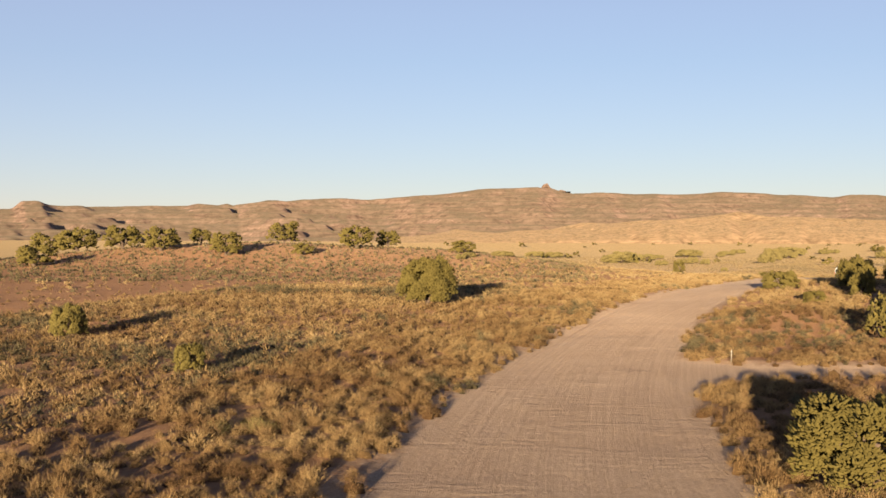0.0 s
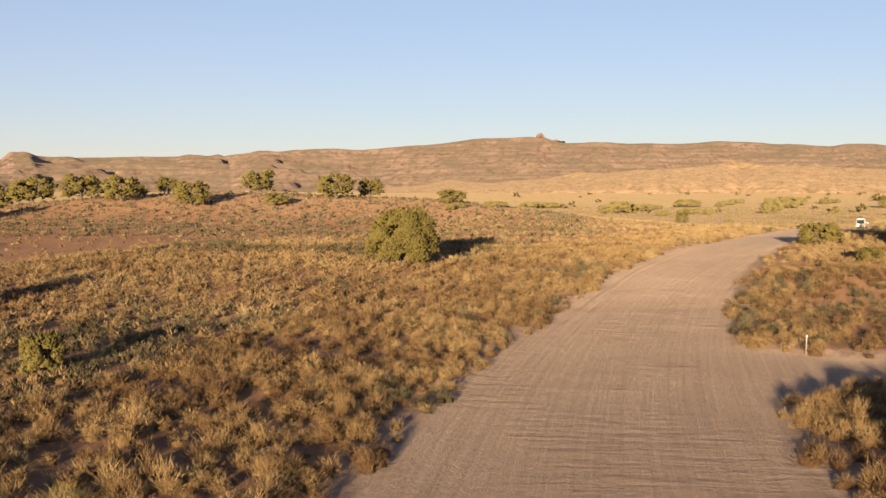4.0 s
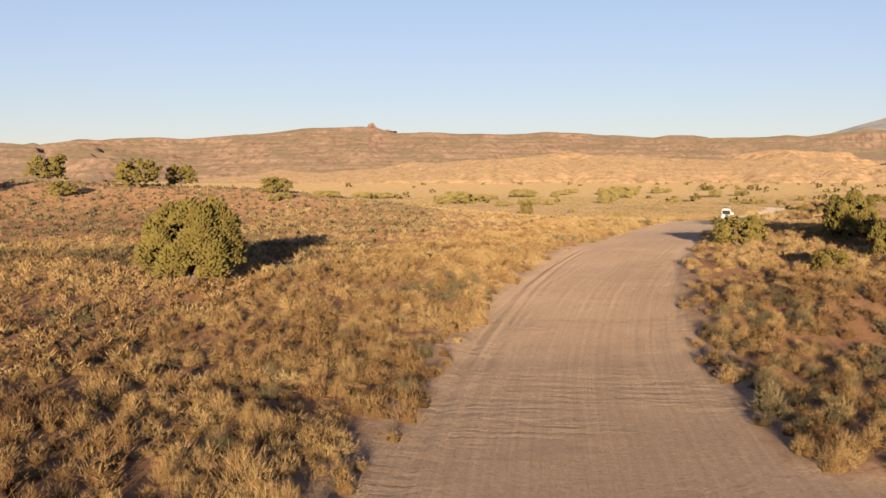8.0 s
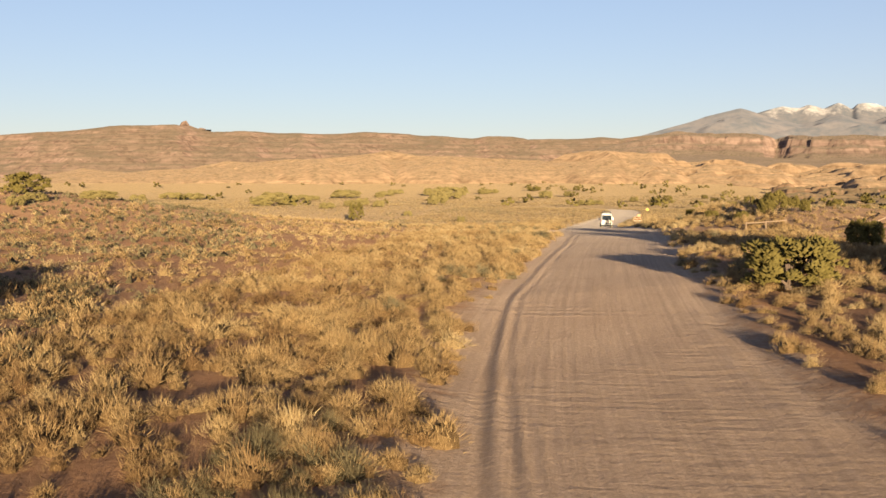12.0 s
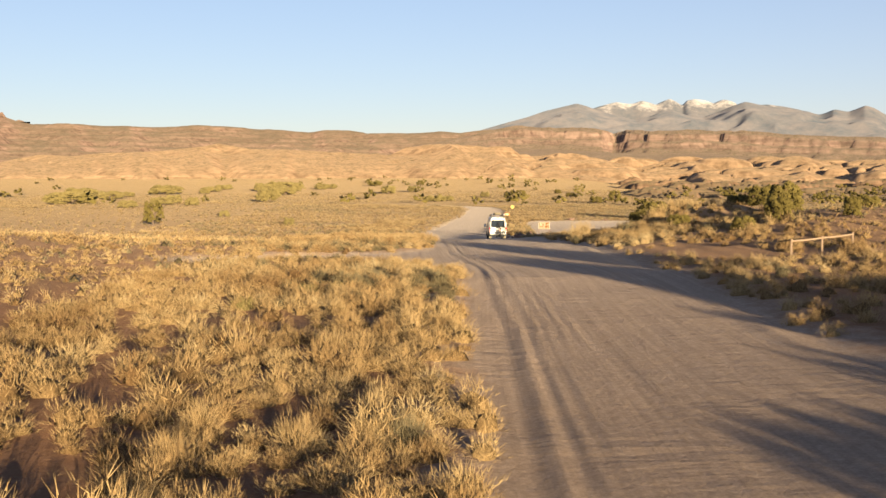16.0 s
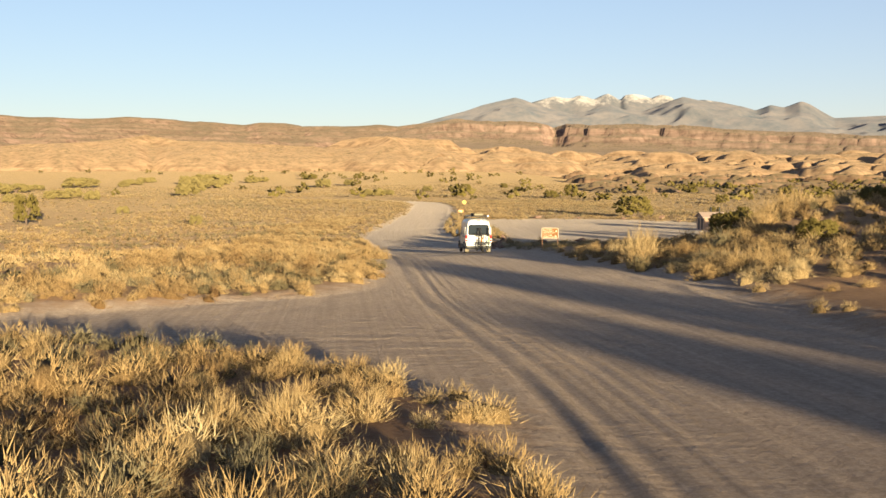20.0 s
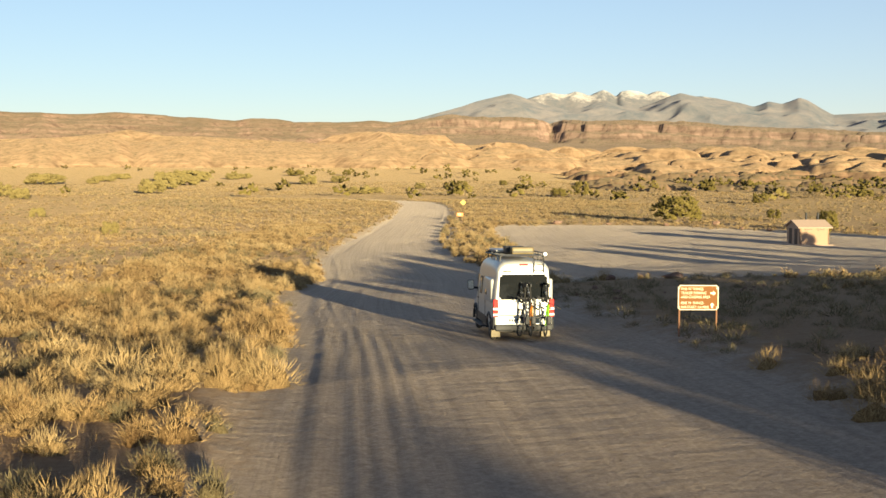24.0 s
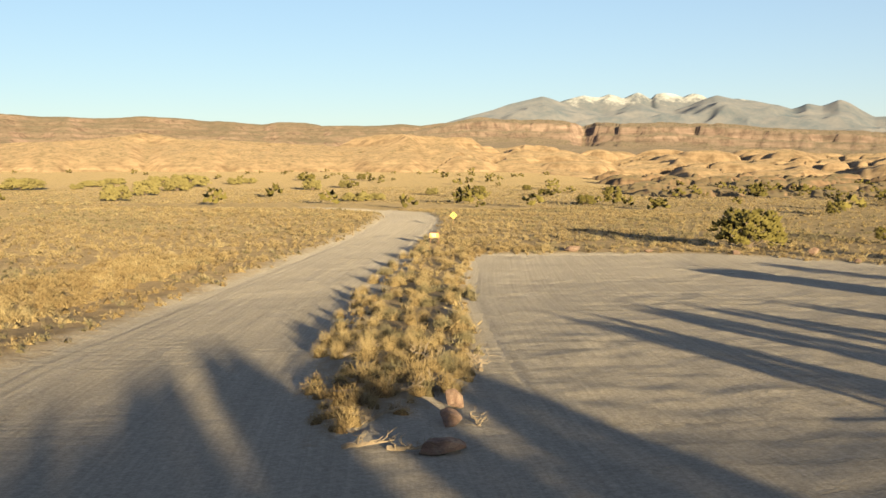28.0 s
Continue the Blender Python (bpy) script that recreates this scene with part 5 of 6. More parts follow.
def torus(bm, centre, axis, R, r, n=28, k=8):
    turn = Vector((0, 0, 1)).rotation_difference(Vector(axis)).to_matrix().to_4x4()
    m = Matrix.Translation(centre) @ turn
    rings = [[bm.verts.new(m @ Vector(((R + r * math.cos(q)) * math.cos(p), (R + r * math.cos(q)) * math.sin(p), r * math.sin(q))))
              for q in (2 * math.pi * j / k for j in range(k))] for p in (2 * math.pi * i / n for i in range(n))]
    for i in range(n):
        for j in range(k):
            bm.faces.new((rings[i][j], rings[(i + 1) % n][j], rings[(i + 1) % n][(j + 1) % k], rings[i][(j + 1) % k]))


def quad_panel(bm, corners, thick, out):
    """A thin plate with the given outer corners, thick towards -out."""
    o = Vector(out).normalized() * thick
    a_ = [bm.verts.new(Vector(c)) for c in corners]
    b_ = [bm.verts.new(Vector(c) - o) for c in corners]
    n = len(corners)
    bm.faces.new(a_)
    bm.faces.new(b_[::-1])
    for i in range(n):
        bm.faces.new((a_[i], b_[i], b_[(i + 1) % n], a_[(i + 1) % n]))
    bmesh.ops.recalc_face_normals(bm, faces=bm.faces)


def smooth_ob(ob, angle=40):
    me = ob.data
    me.polygons.foreach_set("use_smooth", np.ones(len(me.polygons), bool))
    me.set_sharp_from_angle(angle=radians(angle))
    return ob


# ---------------------------------------------------------------- camper van: x to its right, y ahead, z up
def van_half(z, top):
    """Half width of the body at a height, for a roof that tops out at top."""
    k = np.interp(z, [0.4, 0.62, 1.0, 1.45, 1.9, 2.3], [0.955, 0.985, 0.995, 0.97, 0.93, 0.875])
    drop = max(0.0, (z - (top - 0.3)) / 0.3)
    return float(k) * (1 - 0.34 * drop**2.2)


def build_van():
    root = new("camper_van")
    tagged(root, "white high-roof camper van driving on the dirt road", "van")
    stations = [(-2.93, 2.58, 0.93), (-2.88, 2.64, 0.97), (-2.7, 2.69, 1.0), (-1.5, 2.72, 1.0), (0.2, 2.72, 1.0), (1.0, 2.68, 1.0), (1.35, 2.56, 0.99),
                (1.7, 2.3, 0.97), (2.05, 1.9, 0.96), (2.3, 1.56, 0.95), (2.5, 1.4, 0.94), (2.78, 1.2, 0.9), (2.93, 0.98, 0.82), (2.97, 0.8, 0.78)]
    bm = bmesh.new()
    rings = []
    for y_, top, sc in stations:
        zs = [0.42, 0.62, 0.85, 1.05, 1.3, 1.55, 1.8, 2.05, 2.25, 2.42, 2.56, 2.65]
        lo = 0.42
        zz = [lo + (z_ - lo) * (top - lo) / (2.68 - lo) for z_ in zs]
        right = [(van_half(z_, 2.68) * sc, y_, w_) for z_, w_ in zip(zs, zz)]
        ring = right + [(0.3 * sc, y_, top), (-0.3 * sc, y_, top)] + [(-x_, y2, z2) for x_, y2, z2 in right[::-1]]
        rings.append([bm.verts.new(p) for p in ring])
    n = len(rings[0])
    for r1_, r2_ in zip(rings, rings[1:]):
        for i in range(n):
            bm.faces.new((r1_[i], r1_[(i + 1) % n], r2_[(i + 1) % n], r2_[i]))
    bm.faces.new(rings[0])
    bm.faces.new(rings[-1][::-1])
    bmesh.ops.recalc_face_normals(bm, faces=bm.faces)
    body = smooth_ob(part("body", bm, WHITE, root), 35)

    def rear(name, x0, z0, x1, z1, mat, y_=-2.945, thick=0.03, bev=0.0, label="", under=root, shrink=0.94):
        b_ = bmesh.new()
        xs = lambda x_, z_: x_ * (1 if z_ < 1.2 else 1 - (z_ - 1.2) * (1 - shrink) / 1.0)
        quad_panel(b_, [(xs(x0, z0), y_, z0), (xs(x1, z0), y_, z0), (xs(x1, z1), y_ + 0.012, z1), (xs(x0, z1), y_ + 0.012, z1)], thick, (0, -1, 0))
        if bev:
            bmesh.ops.bevel(b_, geom=[e_ for e_ in b_.edges if abs(e_.verts[0].co.y - e_.verts[1].co.y) > thick * 0.5], offset=bev, segments=3, affect="EDGES")
        return part(name, b_, mat, under, label)

    rear("rear_window", -0.83, 1.42, 0.83, 2.24, GLASS, -2.952, bev=0.07, label="dark tinted rear window")
    door = rear("rear_door", -0.86, 0.6, -0.008, 1.4, WHITE, -2.947, 0.02, 0.02)
    rear("rear_door", 0.008, 0.6, 0.86, 1.4, WHITE, -2.947, 0.02, 0.02)
    rear("door_handle", -0.2, 1.06, -0.04, 1.11, CLAD, -2.96, 0.02, under=door)
    rear("door_seam", -0.9, 0.88, 0.9, 0.905, CLAD, -2.955, 0.01)
    rear("number_plate", -0.52, 0.66, -0.16, 0.82, PLATE, -2.963, 0.012, 0.01, "pale number plate with unreadable dark bars")
    for k in range(4):
        rear("plate_bar", -0.48 + k * 0.08, 0.7, -0.43 + k * 0.08, 0.78, INK, -2.966, 0.004, under=root)
    rear("model_badge", -0.74, 2.33, -0.42, 2.37, INK, -2.945, 0.006, label="small dark bar-like badge over the window")
    rear("high_brake_light", -0.16, 2.53, 0.16, 2.585, RED, -2.95, 0.05, label="red high brake light")
    for sx in (-1, 1):
        b_ = bmesh.new()
        box(b_, sx * 0.925, -2.94, 1.14, 0.16, 0.12, 0.58, 0.02)
        lamp = part("tail_light", b_, RED, root, "tall red tail light")
        for zc in (1.12, 0.93):
            b_ = bmesh.new()
            box(b_, sx * 0.928, -2.95, zc, 0.162, 0.11, 0.07)
            part("lens_band", b_, CLEAR, lamp)
        b_ = bmesh.new()
        box(b_, sx * 0.8, -3.0, 0.5, 0.24, 0.04, 0.09, 0.01)
        part("bumper_reflector", b_, RED, root)
        b_ = bmesh.new()   # mirror
        box(b_, sx * 1.2, 1.62, 1.62, 0.24, 0.16, 0.36, 0.05)
        mir = part("wing_mirror", b_, CLAD, root)
        b_ = bmesh.new()
        tube(b_, [(sx * 0.93, 1.7, 1.5), (sx * 1.12, 1.65, 1.52)], 0.04)
        part("mirror_arm", b_, CLAD, mir)
        b_ = bmesh.new()
        quad_panel(b_, [(sx * 1.105, 1.535, 1.48), (sx * 1.3, 1.535, 1.48), (sx * 1.3, 1.535, 1.78), (sx * 1.105, 1.535, 1.78)], 0.01, (0, -1, 0))
        part("mirror_glass", b_, CHROME, mir)
        b_ = bmesh.new()   # lower cladding between the wheels, and the step
        box(b_, sx * 0.985, 0.0, 0.58, 0.05, 2.4, 0.3, 0.02)
        part("side_cladding", b_, CLAD, root)
        b_ = bmesh.new()
        box(b_, sx * 1.08, 0.1, 0.38, 0.2, 2.3, 0.05, 0.015)
        part("side_step", b_, STEEL, root)
        b_ = bmesh.new()
        box(b_, sx * 0.97, -2.6, 0.62, 0.07, 0.62, 0.38, 0.03)
        part("rear_cladding", b_, CLAD, root)
        # cab window, framed side windows and sleeping bulge
        b_ = bmesh.new()
        quad_panel(b_, [(sx * 0.945, 1.0, 1.38), (sx * 0.935, 1.85, 1.38), (sx * 0.9, 1.55, 2.02), (sx * 0.895, 1.0, 2.05)], 0.03, (sx, 0, 0))
        part("cab_window", b_, GLASS, root)
        for y0, y1, z0, z1 in ((0.15, 0.62, 1.4, 2.02), (-1.62, -1.22, 1.5, 1.9)):
            b_ = bmesh.new()
            o_ = 0.985 if y0 > 0 else 1.055
            quad_panel(b_, [(sx * (o_ + 0.0), y0, z0), (sx * o_, y1, z0), (sx * (o_ - 0.045), y1, z1), (sx * (o_ - 0.045), y0, z1)], 0.05, (sx, 0, 0))
            win = part("side_window", b_, CLAD, root, "black-framed side window with a tan shade")
            b_ = bmesh.new()
            quad_panel(b_, [(sx * (o_ + 0.004), y0 + 0.06, z0 + 0.06), (sx * (o_ + 0.004), y1 - 0.06, z0 + 0.06), (sx * (o_ - 0.04), y1 - 0.06, z1 - 0.06), (sx * (o_ - 0.04), y0 + 0.06, z1 - 0.06)], 0.01, (sx, 0, 0))
            part("pane", b_, SHADE_TAN, win)
        b_ = bmesh.new()
        box(b_, sx * 0.96, -1.75, 1.68, 0.16, 1.7, 0.8, 0.07)
        part("sleeping_bulge", smooth_tmp(b_), WHITE, root, "white sleeping bulge on the side")
        for y_ in (1.0, -0.85):
            b_ = bmesh.new()
            box(b_, sx * 1.0, y_, 1.35, 0.012, 0.018, 1.5)
            part("door_seam", b_, CLAD, root)
        b_ = bmesh.new()
        box(b_, sx * 1.01, 0.95 if sx < 0 else -0.7, 1.22, 0.03, 0.18, 0.05, 0.01)
        part("door_handle", b_, CLAD, root)
        for y_ in (1.78, -1.9):
            b_ = bmesh.new()
            torus(b_, (sx * 0.87, y_, 0.39), (1, 0, 0), 0.28, 0.115, 30, 10)
            wheel = smooth_ob(part("tyre", b_, RUBBER, root), 60)
            b_ = bmesh.new()
            disc(b_, (sx * 0.9, y_, 0.39), (1, 0, 0), 0.23, 0.16)
            rim = part("rim", b_, STEEL, wheel)
            for q in range(6):
                b_ = bmesh.new()
                box(b_, sx * 0.985, y_ + 0.12 * math.cos(q * math.pi / 3), 0.39 + 0.12 * math.sin(q * math.pi / 3), 0.02, 0.05, 0.05, 0.01)
                part("wheel_spoke", b_, CHROME, wheel)
            b_ = bmesh.new()   # arch
            pts = [(sx * 0.985, y_ + 0.52 * math.cos(q), 0.39 + 0.52 * math.sin(q)) for q in np.linspace(-0.05, math.pi + 0.05, 12)]
            tube(b_, pts, 0.055, 6)
            part("wheel_arch", b_, CLAD, root)
        b_ = bmesh.new()
        box(b_, sx * 0.72, 2.9, 0.88, 0.36, 0.14, 0.26, 0.05)
        part("headlight", b_, CLEAR, root)
    b_ = bmesh.new()
    box(b_, 0, -2.98, 0.5, 1.9, 0.14, 0.2, 0.04)
    part("rear_bumper", b_, CLAD, root)
    b_ = bmesh.new()
    box(b_, 0, 2.95, 0.52, 1.7, 0.16, 0.28, 0.05)
    part("front_bumper", b_, CLAD, root)
    b_ = bmesh.new()
    box(b_, 0, 2.98, 0.84, 0.9, 0.06, 0.24, 0.02)
    part("grille", b_, CLAD, root)
    b_ = bmesh.new()
    quad_panel(b_, [(-0.8, 2.29, 1.62), (0.8, 2.29, 1.62), (0.72, 1.63, 2.4), (-0.72, 1.63, 2.4)], 0.02, (0, 0.76, 0.65))
    part("windscreen", b_, GLASS, root)
    b_ = bmesh.new()
    box(b_, 0, -0.1, 0.42, 1.5, 5.2, 0.16)
    part("chassis", b_, STEEL, root)
    # roof rack
    for sx in (-1, 1):
        b_ = bmesh.new()
        tube(b_, [(sx * 0.72, -2.75, 2.83), (sx * 0.72, 1.0, 2.83), (sx * 0.66, 1.2, 2.8)], 0.03, 6)
        part("rack_rail", b_, STEEL, root)
        b_ = bmesh.new()
        tube(b_, [(sx * 0.72, -2.75, 2.93), (sx * 0.72, 1.0, 2.93)], 0.018, 6)
        part("rack_rail", b_, STEEL, root)
        for y_ in (-2.6, -1.6, -0.6, 0.4):
            b_ = bmesh.new()
            box(b_, sx * 0.72, y_, 2.8, 0.04, 0.05, 0.28)
            part("rack_foot", b_, STEEL, root)
    for y_ in np.linspace(-2.6, 0.95, 8):
        b_ = bmesh.new()
        box(b_, 0, y_, 2.86, 1.44, 0.06, 0.03)
        part("rack_bar", b_, STEEL, root)
    b_ = bmesh.new()
    tube(b_, [(-0.74, -2.78, 2.86), (0.74, -2.78, 2.86)], 0.025, 6)
    part("rack_tail_bar", b_, CHROME, root)
    b_ = bmesh.new()
    box(b_, 0.08, -2.1, 3.0, 0.74, 0.5, 0.24, 0.05)
    case = part("roof_case", b_, CASE, root, "tan hard case strapped to the roof rack")
    b_ = bmesh.new()
    box(b_, 0.08, -2.36, 2.96, 0.7, 0.03, 0.04)
    part("case_lip", b_, CLAD, case)
    b_ = bmesh.new()
    box(b_, -0.1, -1.5, 3.0, 0.66, 0.55, 0.26, 0.06)
    part("roof_fan", b_, CLAD, root)
    b_ = bmesh.new()
    box(b_, -0.05, -0.05, 2.95, 1.15, 1.9, 0.07, 0.02)
    part("roof_board", b_, WHITE, root, "flat white board on the front of the rack")
    for sx in (-1, 1):
        b_ = bmesh.new()
        box(b_, sx * 0.84, -2.36, 0.3, 0.3, 0.02, 0.34, 0.008)
        part("mud_flap", b_, CASE, root, "tan dusty mud flap")
    b_ = bmesh.new()
    disc(b_, (0.74, -2.8, 2.9), (0, 1, 0), 0.06, 0.09, 16)
    part("work_light", b_, CLEAR, root)
    # ladder at the top of the rear door
    for x_ in (0.34, 0.66):
        b_ = bmesh.new()
        tube(b_, [(x_, -2.7, 2.84), (x_, -2.98, 2.76), (x_, -3.0, 2.36), (x_, -2.95, 2.3)], 0.016, 6)
        part("ladder_rail", b_, STEEL, root)
    for z_ in (2.72, 2.55, 2.38):
        b_ = bmesh.new()
        tube(b_, [(0.34, -2.995, z_), (0.66, -2.995, z_)], 0.014, 6)
        part("ladder_rung", b_, STEEL, root)
    # hitch rack that carries the bicycles
    b_ = bmesh.new()
    box(b_, 0.3, -3.2, 0.52, 0.08, 0.6, 0.08)
    box(b_, 0.3, -3.32, 1.0, 0.08, 0.08, 1.0)
    box(b_, 0.3, -3.32, 1.48, 1.1, 0.06, 0.06, 0.01)
    box(b_, 0.3, -3.32, 0.86, 1.1, 0.06, 0.06, 0.01)
    part("bicycle_rack", b_, STEEL, root)
    return root


def smooth_tmp(b_):
    for f_ in b_.faces:
        f_.smooth = True
    return b_


def build_bicycle(paint, label):
    """A mountain bike that hangs upright by its front wheel: its wheels lie in the y-z plane, front wheel up."""
    root = new("bicycle")
    tagged(root, label, "bicycle", "bicycles on the rear rack")
    R = 0.31
    for z_ in (0.0, 1.1):
        b_ = bmesh.new()
        torus(b_, (0, 0, z_), (1, 0, 0), R, 0.028, 26, 6)
        wheel = smooth_ob(part("wheel", b_, RUBBER, root), 60)
        b_ = bmesh.new()
        torus(b_, (0, 0, z_), (1, 0, 0), R - 0.035, 0.012, 26, 5)
        part("rim", b_, STEEL, wheel)
        b_ = bmesh.new()
        disc(b_, (0, 0, z_), (1, 0, 0), 0.03, 0.1, 10)
        for q in range(10):
            a_ = q * math.pi / 5
            tube(b_, [(0, 0, z_), (0, (R - 0.04) * math.cos(a_), z_ + (R - 0.04) * math.sin(a_))], 0.003, 4)
        part("spokes", b_, CHROME, wheel)
    b_ = bmesh.new()
    tube(b_, [(0, 0, 0), (0, -0.08, 0.43)], 0.014, 6)
    tube(b_, [(0, -0.08, 0.43), (0, -0.42, 0.78)], 0.026, 8)
    tube(b_, [(0, -0.08, 0.43), (0, -0.5, 0.3)], 0.02, 8)
    tube(b_, [(0, -0.42, 0.3), (0, -0.5, 0.74)], 0.024, 8)
    tube(b_, [(0, 0, 0), (0, -0.42, 0.3)], 0.013, 6)
    part("frame", b_, paint, root)
    b_ = bmesh.new()
    tube(b_, [(0.05, 0, 1.1), (0.05, -0.36, 0.86), (0, -0.46, 0.78), (-0.05, -0.36, 0.86), (-0.05, 0, 1.1)], 0.018, 6)
    part("fork", b_, STEEL, root)
    b_ = bmesh.new()
    tube(b_, [(-0.36, -0.6, 1.0), (-0.1, -0.58, 0.84), (0.1, -0.58, 0.76), (0.36, -0.6, 0.62)], 0.016, 6)
    bar = part("handlebar", b_, STEEL, root)
    for sx in (-1, 1):
        b_ = bmesh.new()
        tube(b_, [(sx * 0.24, -0.59, 0.81 - sx * 0.13), (sx * 0.38, -0.6, 0.81 - sx * 0.2)], 0.027, 8)
        part("grip", b_, CLAD, bar)
    b_ = bmesh.new()
    box(b_, 0, -0.3, 1.36, 0.06, 0.3, 0.12, 0.025)
    part("mudguard", b_, CLAD, root)
    b_ = bmesh.new()
    box(b_, 0, -0.68, 0.26, 0.14, 0.08, 0.26, 0.03)
    part("saddle", b_, CLAD, root)
    b_ = bmesh.new()
    disc(b_, (0.03, -0.08, 0.43), (1, 0, 0), 0.09, 0.02, 16)
    tube(b_, [(0.06, -0.08, 0.43), (0.06, 0.06, 0.52)], 0.012, 5)
    part("crank", b_, STEEL, root)
    return root


VAN_X, VAN_Y, VAN_TURN = 100.2, 287.4, -24.0        # centre of the van on the road
van = build_van()
vz = road_z(VAN_X, VAN_Y)
van_m = pose(VAN_X, VAN_Y, vz, -1.8, 0, VAN_TURN)
van.matrix_world = van_m
for paint, label, x_, tilt in ((GREY, "grey mountain bike strapped to the van's rear rack", -0.14, 6), (AMBER, "orange mountain bike strapped to the van's rear rack", 0.18, -4),
                               (LIME, "lime-green mountain bike strapped to the van's rear rack", 0.68, 3)):
    bike = build_bicycle(paint, label)
    bike.matrix_world = van_m @ pose(x_, -3.3, 0.56, 0, tilt * 0.6, tilt + (5 if x_ < 0.5 else -4)) @ pose(0, 0.12, 0)


# ---------------------------------------------------------------- signs
def text_part(name, body, size, m, mat, parent, label="", depth=0.003):
    cu = bpy.data.curves.new(name, "FONT")
    cu.body, cu.size, cu.extrude, cu.align_x = body, size, depth, "LEFT"
    tmp = new("lettering", cu)
    dg = bpy.context.evaluated_depsgraph_get()
    me = bpy.data.meshes.new_from_object(tmp.evaluated_get(dg))
    bpy.data.objects.remove(tmp)
    me.materials.clear()
    me.materials.append(mat)
    ob = new(name, me)
    ob.parent = parent
    ob.matrix_basis = m
    if label:
        ob["label"] = label
    return ob


def arrow(bm, cx, cz, size, up, y_):
    pts = [(-0.5, -0.16), (0.0, -0.16), (0.0, -0.42), (0.5, 0.0), (0.0, 0.42), (0.0, 0.16), (-0.5, 0.16)]
    pts = [(-q, p) if up else (p, q) for p, q in pts]
    quad_panel(bm, [(cx + p * size, y_, cz + q * size) for p, q in pts], 0.004, (0, -1, 0))


def build_brown_sign(x, y, turn):
    root = new("trail_sign")
    tagged(root, "brown and cream trail sign on two rusty posts", "sign")
    wide, high, z0 = 1.26, 0.78, 0.74
    bm = bmesh.new()
    box(bm, 0, 0, z0 + high / 2, wide, 0.02, high)
    bmesh.ops.bevel(bm, geom=[e_ for e_ in bm.edges if abs(e_.verts[0].co.y - e_.verts[1].co.y) > 0.01], offset=0.05, segments=3, affect="EDGES")
    panel = part("sign_panel", bm, CREAM, root, "cream-edged brown panel")
    bm = bmesh.new()
    box(bm, 0, -0.011, z0 + high / 2, wide - 0.05, 0.006, high - 0.05)
    bmesh.ops.bevel(bm, geom=[e_ for e_ in bm.edges if abs(e_.verts[0].co.y - e_.verts[1].co.y) > 0.004], offset=0.04, segments=3, affect="EDGES")
    part("sign_face", bm, BROWN, panel)
    for k, line in enumerate(("FINS 'N' THINGS", "TRAILER PARKING", "AND STAGING AREA", "FINS 'N' THINGS", "4X4 START  0.6 MILE")):
        zc = z0 + high - 0.155 - k * 0.128 - (0.06 if k > 2 else 0)
        t_ = text_part("lettering", line, 0.118, Matrix.Translation((-wide / 2 + 0.09, -0.016, zc)) @ pose(0, 0, 0, 90, 0, 0) @ Matrix.Diagonal((0.82, 1, 1, 1)), CREAM, panel)
    for cx, cz, up in ((wide / 2 - 0.17, z0 + 0.53, False), (wide / 2 - 0.2, z0 + 0.15, True)):
        bm = bmesh.new()
        arrow(bm, cx, cz, 0.17, up, -0.02)
        part("arrow", bm, CREAM, panel)
    for sx in (-1, 1):
        bm = bmesh.new()
        box(bm, sx * (wide / 2 - 0.05), 0.035, (z0 + high - 0.53) / 2, 0.05, 0.05, z0 + high + 0.47, 0.005)
        part("post", bm, RUST, root)
        for zc in (z0 + 0.1, z0 + high - 0.1):
            bm = bmesh.new()
            disc(bm, (sx * (wide / 2 - 0.05), -0.018, zc), (0, 1, 0), 0.014, 0.012, 10)
            part("bolt", bm, CHROME, panel)
    root.matrix_world = pose(x, y, max(gz(x, y), road_z(x, y)), 0, 0, turn)
    return root


def build_diamond_sign(x, y, turn):
    root = new("warning_sign")
    tagged(root, "yellow diamond warning sign on a thin post", "sign")
    bm = bmesh.new()
    box(bm, 0, 0, 1.9, 0.86, 0.012, 0.86, turn=Matrix.Rotation(math.pi / 4, 4, "Y"))
    panel = part("sign_panel", bm, YELLOW, root)
    bm = bmesh.new()
    arrow(bm, 0.02, 1.9, 0.45, True, -0.014)
    part("arrow", bm, INK, panel, "black arrow mark")
    bm = bmesh.new()
    box(bm, 0, 0.03, 1.05, 0.06, 0.04, 2.3)
    part("post", bm, RUST, root)
    root.matrix_world = pose(x, y, gz(x, y) - 0.1, 0, 0, turn)
    return root


def build_small_board(x, y, turn):
    root = new("notice_board")
    tagged(root, "small faded orange notice board on two posts in the brush", "sign")
    bm = bmesh.new()
    box(bm, 0, 0, 1.25, 1.2, 0.03, 0.62, 0.01)
    panel = part("board", bm, ORANGE, root)
    for k in range(3):
        bm = bmesh.new()
        box(bm, -0.1 + 0.05 * k, -0.019, 1.42 - 0.16 * k, 0.7 - 0.1 * k, 0.006, 0.06)
        part("text_bar", bm, CREAM, panel, "pale bar of unreadable writing")
    for sx in (-1, 1):
        bm = bmesh.new()
        box(bm, sx * 0.5, 0.03, 0.7, 0.07, 0.05, 1.7)
        part("post", bm, RUST, root)
    root.matrix_world = pose(x, y, gz(x, y) - 0.1, 0, 0, turn)
    return root


build_brown_sign(102.8, 280.6, -30)
build_diamond_sign(206, 471, -24)
build_small_board(181, 429.5, -25)

# white marker post
root = new("marker_post")
tagged(root, "slim weathered pale marker post beside the dirt road", "post")
bm = bmesh.new()
box(bm, 0, 0, 0.5, 0.07, 0.02, 1.1, 0.005)
part("post", bm, POSTWHITE, root)
bm = bmesh.new()
